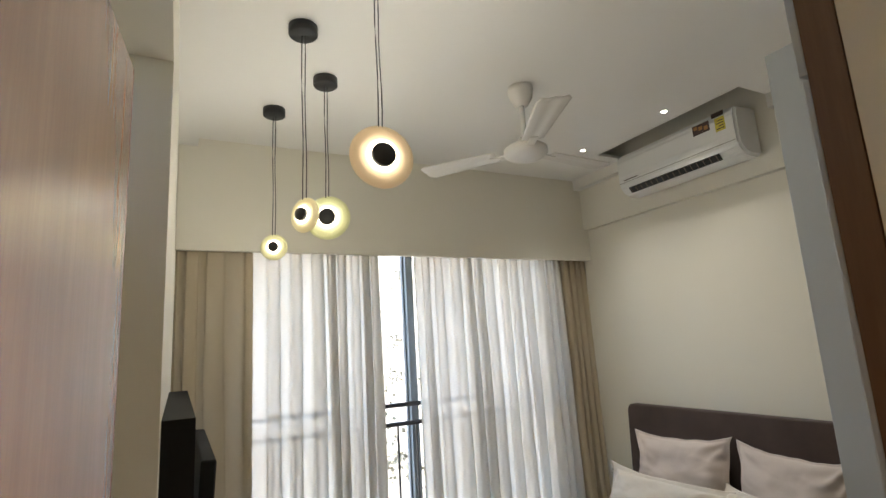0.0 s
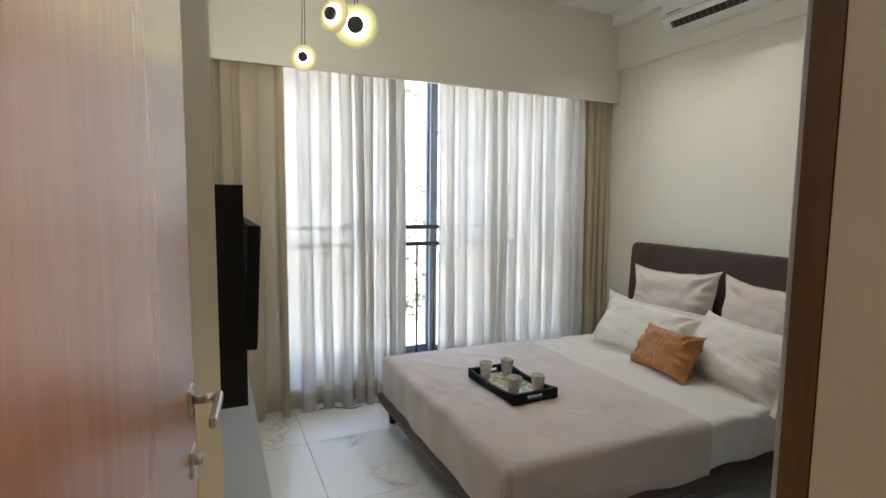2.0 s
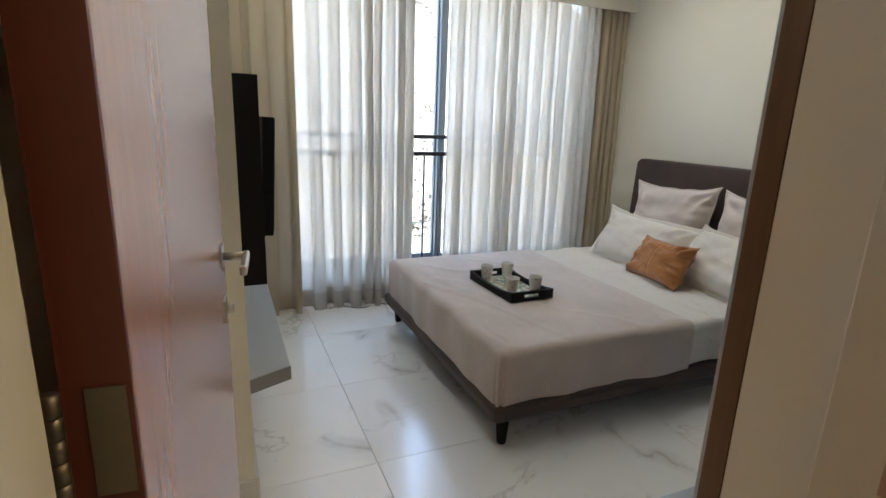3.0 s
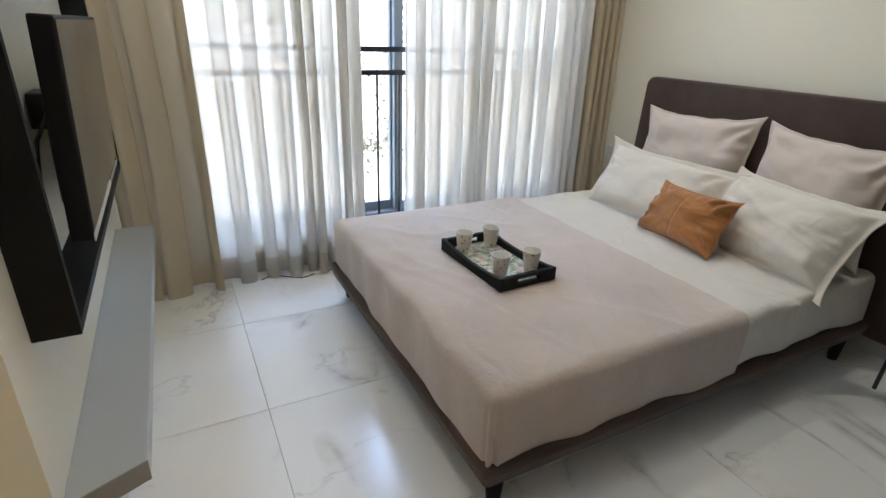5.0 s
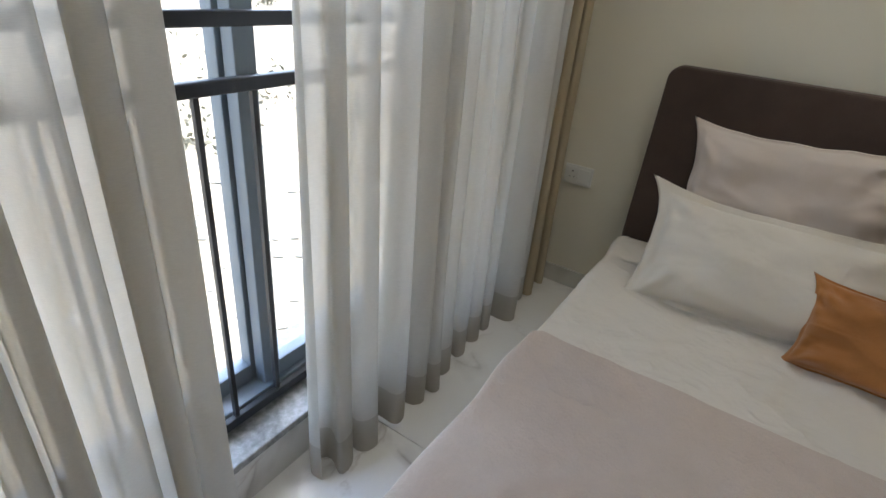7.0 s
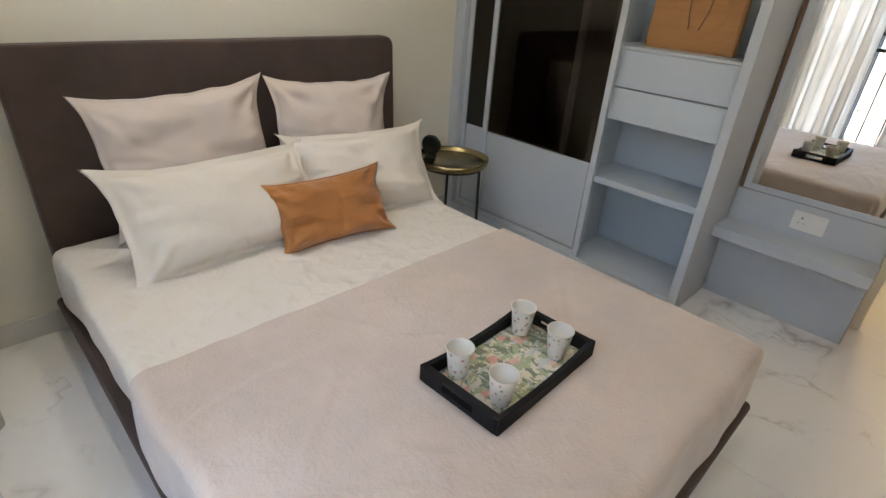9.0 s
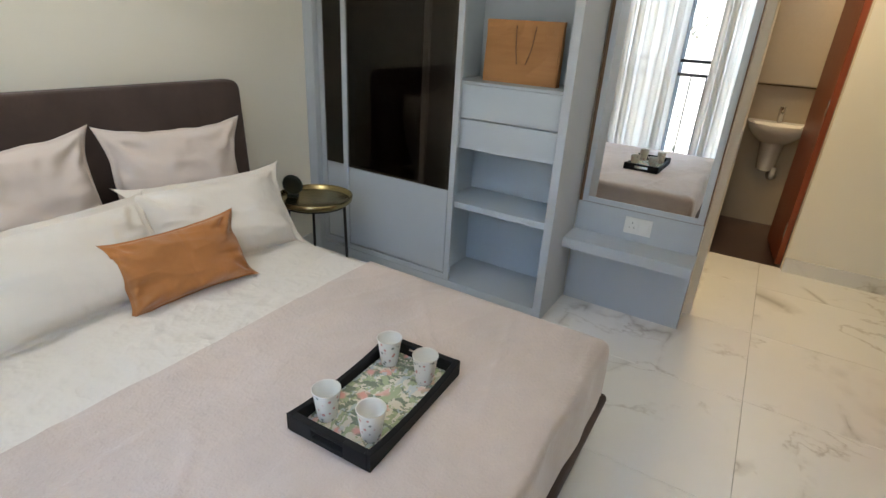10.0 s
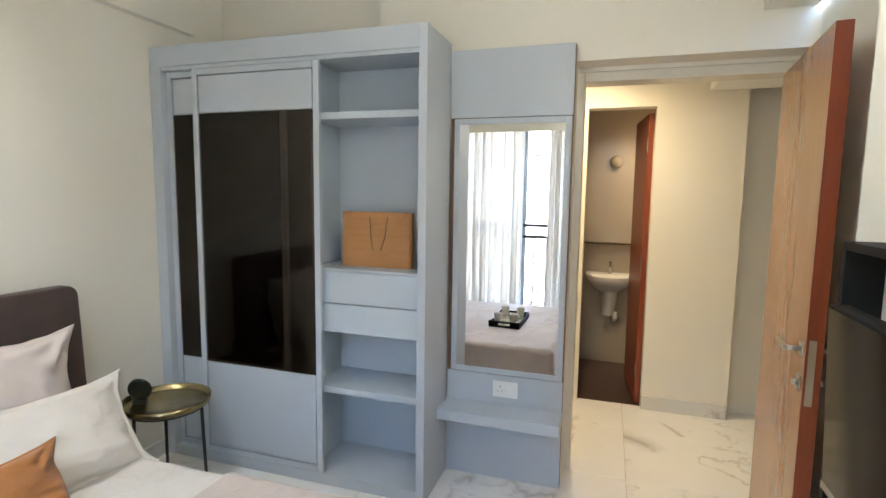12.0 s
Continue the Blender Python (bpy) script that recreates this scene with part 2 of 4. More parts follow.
M_MIRROR = surface("silvered_mirror", (0.92, 0.93, 0.92), 0.99, 0.01, 1.0, bump=0)
M_MIRROR.node_tree.nodes["Principled BSDF"].inputs["Roughness"].default_value = 0.0
for lk in list(M_MIRROR.node_tree.links):
    if lk.to_socket.name == "Roughness":
        M_MIRROR.node_tree.links.remove(lk)
M_SHEER = curtain_cloth("ivory_sheer", (0.68, 0.64, 0.565), 0.10, 0.32)
M_HEM = curtain_cloth("ivory_sheer_hem", (0.50, 0.46, 0.39), 0.015, 0.13)
M_DRAPE = curtain_cloth("beige_drape", (0.54, 0.455, 0.32), 0.0, 0.065)
M_UPH = cloth("brown_suede", (0.082, 0.052, 0.042), 0.62, 700, 4.0, 0.08, 0.15)
M_BLANKET = cloth("taupe_fleece", (0.60, 0.495, 0.425), 0.84, 500, 5.0, 0.35, 0.55, nap=0.7)
M_SHEET = cloth("ivory_sheet", (0.72, 0.67, 0.60), 0.96, 900, 8.0, 0.9, 0.15, depth=0.028)
M_PILLOW = cloth("ivory_pillow", (0.73, 0.675, 0.60), 0.97, 900, 9.0, 0.8, 0.15, depth=0.013)
M_EURO = cloth("blush_linen", (0.64, 0.555, 0.50), 0.94, 500, 8.0, 0.35, 0.2, depth=0.012)
M_RUST = cloth("rust_velvet", (0.46, 0.185, 0.048), 0.70, 700, 9.0, 0.35, 0.3, depth=0.010, nap=0.25)
M_WHITE = surface("white_plastic", (0.80, 0.80, 0.78), 0.96, 0.3, fine=200, bump=0.0)
M_FANWHITE = surface("ivory_enamel", (0.74, 0.71, 0.66), 0.95, 0.3, fine=200, bump=0.0)
M_CERAMIC = surface("white_ceramic", (0.80, 0.79, 0.76), 0.97, 0.1, bump=0.0)
M_PAPER = wood("kraft_paper_bag", (0.50, 0.255, 0.09), (0.40, 0.185, 0.06), 0.6, 0, 8)
M_BRASS = surface("antique_brass", (0.42, 0.34, 0.17), 0.7, 0.25, 1.0, large=8, fine=90)
M_GREENBLACK = surface("black_green_metal", (0.02, 0.028, 0.024), 0.8, 0.35, 0.4)
M_BATHTILE = surface("beige_bath_tile", (0.42, 0.36, 0.28), 0.9, 0.2, large=2.5, fine=40, bump=0.01)
M_BATHFLOOR = surface("dark_bath_floor", (0.08, 0.045, 0.035), 0.8, 0.3, large=4, fine=60)
M_LAMPGLASS = surface("smoky_lamp_glass", (0.40, 0.35, 0.27), 0.9, 0.15, bump=0.0)
M_COPPER = surface("copper_coil", (0.25, 0.2, 0.16), 0.6, 0.5, 0.6)
M_DARK = surface("dark_cavity", (0.02, 0.02, 0.02), 0.8, 0.7)
M_YELLOW = plain("yellow_sticker", (0.75, 0.62, 0.08), 0.5)
M_STICKER = plain("dark_brown_sticker", (0.08, 0.045, 0.035), 0.4)


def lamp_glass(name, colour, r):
    """Frosted disc, hub light painted into its emission: brightest there, fading towards the rim."""
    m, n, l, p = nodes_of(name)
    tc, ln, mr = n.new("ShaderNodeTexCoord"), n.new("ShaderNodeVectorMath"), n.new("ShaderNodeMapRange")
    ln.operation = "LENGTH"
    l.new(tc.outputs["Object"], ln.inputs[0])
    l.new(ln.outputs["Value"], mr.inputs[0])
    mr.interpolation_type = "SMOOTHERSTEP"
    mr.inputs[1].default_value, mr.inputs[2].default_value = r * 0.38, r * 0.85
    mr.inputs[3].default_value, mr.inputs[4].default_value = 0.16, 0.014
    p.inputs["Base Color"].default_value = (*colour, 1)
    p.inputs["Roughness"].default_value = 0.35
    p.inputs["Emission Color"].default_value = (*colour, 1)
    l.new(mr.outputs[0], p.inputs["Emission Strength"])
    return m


M_RING = glow("lamp_ring", (1.0, 0.86, 0.60), 0.5)
M_DOWN = glow("downlight_lens", (1.0, 0.93, 0.8), 2.0)


# ---- mesh helpers ----
def box_bm(x0, x1, y0, y1, z0, z1, bevel=0.0, seg=2):
    bm = bmesh.new()
    bmesh.ops.create_cube(bm, size=1)
    for v in bm.verts:
        v.co = Vector((x0 + (v.co.x + 0.5) * (x1 - x0), y0 + (v.co.y + 0.5) * (y1 - y0), z0 + (v.co.z + 0.5) * (z1 - z0)))
    if bevel:
        bmesh.ops.bevel(bm, geom=bm.edges[:], offset=bevel, segments=seg, affect="EDGES", profile=0.5)
    return bm


def add_box(bm, *a, **k):
    t = box_bm(*a, **k)
    me = bpy.data.meshes.new("tmp")
    t.to_mesh(me)
    t.free()
    bm.from_mesh(me)
    bpy.data.meshes.remove(me)
    return bm


def lathe_bm(profile, n=32):
    """Turns (radius, z) rows about the z axis."""
    bm = bmesh.new()
    rings = []
    for r, z in profile:
        rings.append([bm.verts.new((max(r, 1e-5) * math.cos(2 * math.pi * k / n), max(r, 1e-5) * math.sin(2 * math.pi * k / n), z)) for k in range(n)])
    for a, b in zip(rings, rings[1:]):
        for k in range(n):
            bm.faces.new((a[k], a[(k + 1) % n], b[(k + 1) % n], b[k]))
    bmesh.ops.remove_doubles(bm, verts=bm.verts[:], dist=1e-4)
    bmesh.ops.recalc_face_normals(bm, faces=bm.faces[:])
    return bm


def tube_bm(points, radius, n=8):
    bm = bmesh.new()
    pts = [Vector(p) for p in points]
    rings = []
    for i, p in enumerate(pts):
        d = (pts[min(i + 1, len(pts) - 1)] - pts[max(i - 1, 0)]).normalized()
        q = d.to_track_quat("Z", "Y")
        rings.append([bm.verts.new(p + q @ Vector((radius * math.cos(2 * math.pi * k / n), radius * math.sin(2 * math.pi * k / n), 0))) for k in range(n)])
    for a, b in zip(rings, rings[1:]):
        for k in range(n):
            bm.faces.new((a[k], a[(k + 1) % n], b[(k + 1) % n], b[k]))
    bm.faces.new(rings[0][::-1])
    bm.faces.new(rings[-1])
    return bm


def grid_bm(nu, nv, f, close=False):
    bm = bmesh.new()
    vs = [[bm.verts.new(f(u / nu, v / nv)) for v in range(nv + 1)] for u in range(nu + 1)]
    for u in range(nu):
        for v in range(nv):
            bm.faces.new((vs[u][v], vs[u + 1][v], vs[u + 1][v + 1], vs[u][v + 1]))
    return bm


def part(name, bm, material, parent=None, label="", smooth=False, m=None):
    me = bpy.data.meshes.new(name)
    bm.to_mesh(me)
    bm.free()
    me.materials.append(material)
    if smooth:
        me.polygons.foreach_set("use_smooth", [True] * len(me.polygons))
    ob = new(name, me)
    if parent:
        ob.parent = parent
    if m is not None:
        ob.matrix_basis = m
    if label:
        ob["label"] = label
    return ob


def thing(name, m, label, category, group=""):
    ob = new(name)
    ob.matrix_basis = m
    return tagged(ob, label, category, group)


def setting(name, bm, material, label, category, smooth=False):
    return tagged(part(name, bm, material, None, "", smooth), label, category, "", "structure")


def frame_bm(x0, x1, z0, z1, w, y0, y1, bevel=0.003):
    """A rectangular frame in the xz plane."""
    bm = box_bm(x0, x0 + w, y0, y1, z0, z1, bevel)
    add_box(bm, x1 - w, x1, y0, y1, z0, z1, bevel=bevel)
    add_box(bm, x0 + w, x1 - w, y0, y1, z0, z0 + w, bevel=bevel)
    add_box(bm, x0 + w, x1 - w, y0, y1, z1 - w, z1, bevel=bevel)
    return bm


I = Matrix.Identity(4)

# ---- structure ----
setting("wall_head", box_bm(XR, XR + 0.2, 0.2, 4.0, -0.1, 3.1), M_WALL, "smooth cream painted wall behind the bed", "wall")
setting("beam_head", box_bm(XR - 0.05, XR, 0.62, 3.345, 2.44, 3.0), M_WALL, "shallow cream beam along the top of the wall", "beam")
bm = box_bm(XR - 0.114, XR - 0.05, 0.62, 1.735, 2.776, ZC)
add_box(bm, XR - 0.114, XR - 0.05, 2.80, 3.345, 2.776, ZC)
setting("ceiling_drop", bm, M_CEIL, "white dropped ceiling edge beside the air conditioner", "ceiling edge")
bm = box_bm(XL - 0.2, XL, 1.60, 4.0, -0.1, 3.1)
add_box(bm, XL - 0.2, XL, 0.35, 1.60, 2.36, 3.1)
add_box(bm, XL - 0.32, XL - 0.225, 0.35, 1.60, -0.1, 2.36)
add_box(bm, XL - 0.225, XL - 0.2, 1.60, 1.7, -0.1, 2.36)
setting("wall_television", bm, M_WALL, "cream painted wall with a door recess", "wall")
bm = box_bm(0.848, 1.9, 0.34, 0.496, -0.1, 3.1)
add_box(bm, 1.9, XR, 0.20, 0.35, -0.1, 3.1)
add_box(bm, -0.22, 0.848, 0.35, YD, 2.19, 3.1)
setting("wall_door", bm, M_WALL, "cream painted wall with the doorway", "wall")
# window wall: pelmet, jambs and sill
setting("pelmet", box_bm(XL, XR, 3.345, 3.375, 2.19, 3.0, 0.003), M_WALL, "cream pelmet board over the curtains", "pelmet")
bm = box_bm(-0.16, 0.16, YW + 0.0, 3.8, -0.1, 3.1)
add_box(bm, 2.95, XR + 0.2, YW, 3.8, -0.1, 3.1)
add_box(bm, 0.16, 2.95, YW, 3.8, 2.4, 3.1)
setting("wall_window", bm, M_WALL, "cream painted wall round the balcony window", "wall")
setting("window_upstand", box_bm(XL, XR, 3.53, 3.80, -0.05, 0.15), M_SKIRT, "marble clad upstand under the window", "upstand")
setting("window_sill", box_bm(XL, XR, 3.515, 3.85, 0.15, 0.175, 0.004), M_GRANITE, "speckled grey granite window sill", "sill")
bm = box_bm(-0.3, 2.73, 0.2, 3.345, ZC, ZC + 0.02)
add_box(bm, 2.73, XR, 0.2, 1.735, ZC, ZC + 0.02)
add_box(bm, 2.73, XR, 2.80, 3.345, ZC, ZC + 0.02)
add_box(bm, 2.73, 2.75, 1.735, 2.80, ZC + 0.02, 3.1)
add_box(bm, 2.75, XR, 1.735, 2.80, 3.08, 3.1)
add_box(bm, XL, XL + 0.10, 1.6, 3.345, ZC - 0.05, ZC)
add_box(bm, -0.3, XR + 0.2, 0.2, 3.9, 3.12, 3.2)
setting("ceiling", bm, M_CEIL, "white false ceiling with a cut-out for the air conditioner", "ceiling")
setting("baseboard_head", box_bm(XR - 0.012, XR, 0.93, 3.52, 0, 0.09, 0.002), M_SKIRT, "low marble skirting on the wall", "skirting")
setting("baseboard_television", box_bm(XL, XL + 0.012, 1.60, 3.52, 0, 0.09, 0.002), M_SKIRT, "low marble skirting on the wall", "skirting")
setting("baseboard_recess", box_bm(XL - 0.223, XL, 1.588, 1.60, 0, 0.09, 0.002), M_SKIRT, "low marble skirting on the wall end", "skirting")
# floors
FLOOR = setting("floor", box_bm(-1.8, XR, -0.75, 3.53, -0.1, -0.006), M_GROUT, "white veined marble tile floor", "floor")

# doorway frame
bm = box_bm(0.81, 0.87, 0.20, 0.34, 0, 2.17, 0.004)
add_box(bm, -0.18, -0.118, 0.20, 0.345, 0, 2.17, bevel=0.004)
add_box(bm, -0.118, 0.81, 0.20, 0.34, 2.12, 2.17, bevel=0.004)
setting("door_frame", bm, M_FRAME, "cream painted door frame of the bedroom", "door frame")

# passage and bathroom
bm = box_bm(0.87, 1.9, 0.20, 0.34, -0.1, 3.0)
add_box(bm, 1.9, 2.1, -0.7, 0.20, -0.1, 3.0)
add_box(bm, -1.8, -0.18, 0.20, 0.345, -0.1, 3.0)
add_box(bm, -0.18, 0.87, 0.20, 0.345, 2.17, 3.0)
setting("wall_passage_side", bm, M_WALL, "cream painted passage wall", "wall")
bm = box_bm(-0.176, 0.38, -0.82, -0.70, -0.1, 3.0)
add_box(bm, 0.83, 2.1, -0.82, -0.70, -0.1, 3.0)
add_box(bm, 0.38, 0.83, -0.82, -0.70, 2.15, 3.0)
add_box(bm, -1.8, -0.176, -0.98, -0.86, -0.1, 3.0)
add_box(bm, -0.176, -0.06, -0.98, -0.82, -0.1, 3.0)
setting("wall_passage_back", bm, M_WALL, "cream painted passage wall with the bathroom doorway", "wall")
setting("wall_passage_end", box_bm(-1.9, -1.8, -0.98, 0.35, -0.1, 3.0), M_WALL, "cream painted wall closing the passage", "wall")
bm = box_bm(-1.9, 2.1, -0.70, 0.2, 2.5, 2.55)
add_box(bm, -1.9, -0.06, -0.98, -0.70, 2.5, 2.55)
add_box(bm, -1.8, 0.06, -0.70, 0.18, 2.24, 2.5)
setting("passage_ceiling", bm, M_CEIL, "white passage ceiling with a dropped beam", "ceiling")
setting("baseboard_passage", box_bm(-0.176, 0.38, -0.70, -0.688, 0, 0.1, 0.002), M_SKIRT, "low marble skirting in the passage", "skirting")
bm = box_bm(-0.06, 1.2, -1.90, -1.80, -0.1, 2.5)
add_box(bm, 0.98, 1.2, -1.80, -0.82, -0.1, 2.5)
add_box(bm, -0.06, -0.04, -1.80, -0.82, -0.1, 2.5)
setting("wall_bathroom", bm, M_BATHTILE, "glossy beige bathroom wall tiles", "wall")
setting("bathroom_floor", box_bm(-0.04, 0.98, -1.80, -0.75, -0.1, -0.02), M_BATHFLOOR, "dark brown bathroom floor tiles", "floor")
setting("bathroom_ceiling", box_bm(-0.06, 1.2, -1.9, -0.82, 2.3, 2.35), M_CEIL, "white bathroom ceiling", "ceiling")
setting("floor_passage_far", box_bm(-1.8, -0.176, -0.86, -0.75, -0.1, 0.0), M_TILE, "white marble tile floor of the corridor", "floor")


def downlight(x, y, z, name="downlight"):
    d = thing(name, pose(x, y, z), "small recessed white ceiling downlight switched on", "downlight", "recessed ceiling lights")
    part("trim", lathe_bm([(0.016, 0.0), (0.016, -0.003), (0.026, -0.003), (0.028, 0.0)], 24), M_WHITE, d, smooth=True)
    part("lens", lathe_bm([(0.0, -0.002), (0.0155, -0.002)], 24), M_DOWN, d, "glowing warm white lens")
    return d


for x, y in ((2.584, 2.098), (2.548, 2.752)):
    downlight(x, y, ZC - 0.001)
    lp = new("downlight_lamp", bpy.data.lights.new("downlight_lamp", "SPOT"))
    lp.data.energy, lp.data.color, lp.data.spot_size, lp.data.spot_blend, lp.data.shadow_soft_size = 1.6, (1, 0.94, 0.84), radians(105), 1.0, 0.02
    lp.location = (x, y, ZC - 0.012)
downlight(0.86, -0.22, 2.499, "passage_downlight")
lp = new("passage_lamp", bpy.data.lights.new("passage_lamp", "SPOT"))
lp.data.energy, lp.data.color, lp.data.spot_size, lp.data.spot_blend, lp.data.shadow_soft_size = 3.6, (1, 0.74, 0.42), radians(165), 1.0, 0.05
lp.location = (0.86, -0.22, 2.48)
# unseen downlight and spot, added to brighten the bathroom
downlight(0.15, -1.3, 2.299, "added_bathroom_downlight")
lp = new("bathroom_fill_lamp", bpy.data.lights.new("bathroom_fill_lamp", "SPOT"))
lp.data.energy, lp.data.color, lp.data.spot_size, lp.data.spot_blend, lp.data.shadow_soft_size = 1.7, (1, 0.74, 0.44), radians(150), 0.6, 0.03
lp.location = (0.15, -1.3, 2.28)


# ---- bed ----
def soft_slab(x0, x1, y0, y1, top, drop, nx, ny, rad, wob, seed):
    """Cloth laid over a mattress: flat top, rounded shoulders, hanging sides on the foot and both flanks."""
    def f(u, v):
        px, py = u * (x1 - x0 + drop), v * (y1 - y0 + 2 * drop)
        dx = max(drop - px, 0)
        dy = max(drop - py, py - (y1 - y0 + drop), 0)
        x = x0 + max(px - drop, 0)
        y = y0 + min(max(py - drop, 0), y1 - y0)
        d = (dx ** 4 + dy ** 4) ** 0.25
        z = top
        if d > 0:
            k = min(d / rad, math.pi / 2)
            out, down = rad * math.sin(k), rad * (1 - math.cos(k)) + max(d - rad * math.pi / 2, 0)
            w = math.hypot(dx, dy)
            sy = -1 if v < 0.5 else 1
            fl = noise.noise(Vector((x * 5 + seed, y * 5, d * 2))) * 0.012 * min(d / rad, 2)
            both = min(dx, dy) / max(drop, 1e-6)
            fl += 0.012 * both ** 0.5 * math.sin(7.5 * math.atan2(dy, dx) + seed) * min(d / rad, 3) / 3
            x -= (out + fl) * dx / w
            y += sy * (out + fl) * dy / w
            z -= down
        else:
            line = noise.noise(Vector((x * 3.0 + y * 1.2, y * 0.9 - x * 0.4, seed + 11)))
            z += wob * 1.3 * max(0.0, 1 - abs(line) / 0.09) + wob * 0.8 * max(0.0, 1 - abs(noise.noise(Vector((x * 7 - y * 4, y * 2.5 + x, seed + 17)))) / 0.12)
            z += wob * 1.6 * (0.35 - abs(noise.noise(Vector((x * 5, y * 3.2, seed + 7))))) + wob * noise.noise(Vector((x * 2.6, y * 2.6, seed))) + wob * 0.5 * noise.noise(Vector((x * 8, y * 6, seed + 3)))
        return (x, y, z)
    return grid_bm(nx, ny, f)


BED = thing("bed", I, "low brown suede upholstered bed standing on the marble floor", "bed")
bm = box_bm(0.964, 3.0, 1.547, 3.090, 0.115, 0.190, 0.018, 3)
for v in bm.verts:
    if v.co.z < 0.155:
        v.co.x += 0.012 if v.co.x < 1.5 else 0
        v.co.y += 0.012 if v.co.y < 2 else -0.012
part("bed_frame", bm, M_UPH, BED, "dark brown suede bed frame")


def headboard_bm():
    bm = bmesh.new()
    y0, y1, z0, z1, r = 1.455, 3.055, 0.12, 1.095, 0.05
    out = [(y0, z0), (y1, z0)]
    out += [(y1 - r + r * math.sin(a), z1 - r + r * math.cos(a)) for a in [math.pi / 2 * (1 - k / 6) for k in range(7)]]
    out += [(y0 + r - r * math.sin(a), z1 - r + r * math.cos(a)) for a in [math.pi / 2 * k / 6 for k in range(7)]]
    front = [bm.verts.new((2.985 - 0.055 * (1 - z / z1), y, z)) for y, z in out]
    back = [bm.verts.new((3.055 - 0.02 * (1 - z / z1), y, z)) for y, z in out]
    bm.faces.new(front)
    bm.faces.new(back[::-1])
    for i in range(len(out)):
        j = (i + 1) % len(out)
        bm.faces.new((front[j], front[i], back[i], back[j]))
    bmesh.ops.recalc_face_normals(bm, faces=bm.faces[:])
    bmesh.ops.bevel(bm, geom=[e for e in bm.edges if any(len(f.verts) > 6 for f in e.link_faces)], offset=0.014, segments=3, affect="EDGES", profile=0.6)
    return bm


part("headboard", headboard_bm(), M_UPH, BED, "tall padded headboard with rounded corners")
for x, y in ((1.036, 1.60), (1.05, 3.03), (2.85, 1.60), (2.85, 3.03)):
    part("leg", lathe_bm([(0.0, 0), (0.018, 0), (0.02, 0.004), (0.03, 0.127), (0.0, 0.127)], 20), M_BLACK, BED, "short tapered black leg", True, pose(x, y, 0))
part("mattress", box_bm(1.03, 2.93, 1.612, 3.03, 0.186, 0.400, 0.05, 4), M_SHEET, BED, "ivory mattress")
tagged(part("fitted_sheet", soft_slab(1.96, 2.92, 1.612, 3.028, 0.416, 0.232, 110, 150, 0.030, 0.0042, 4.0), M_SHEET, None, "", True), "creased ivory sheet on the mattress", "sheet")
tagged(part("blanket", soft_slab(1.022, 2.045, 1.604, 3.036, 0.430, 0.262, 120, 160, 0.034, 0.004, 9.0), M_BLANKET, None, "", True), "smooth taupe fleece blanket spread over the bed's foot half", "blanket")


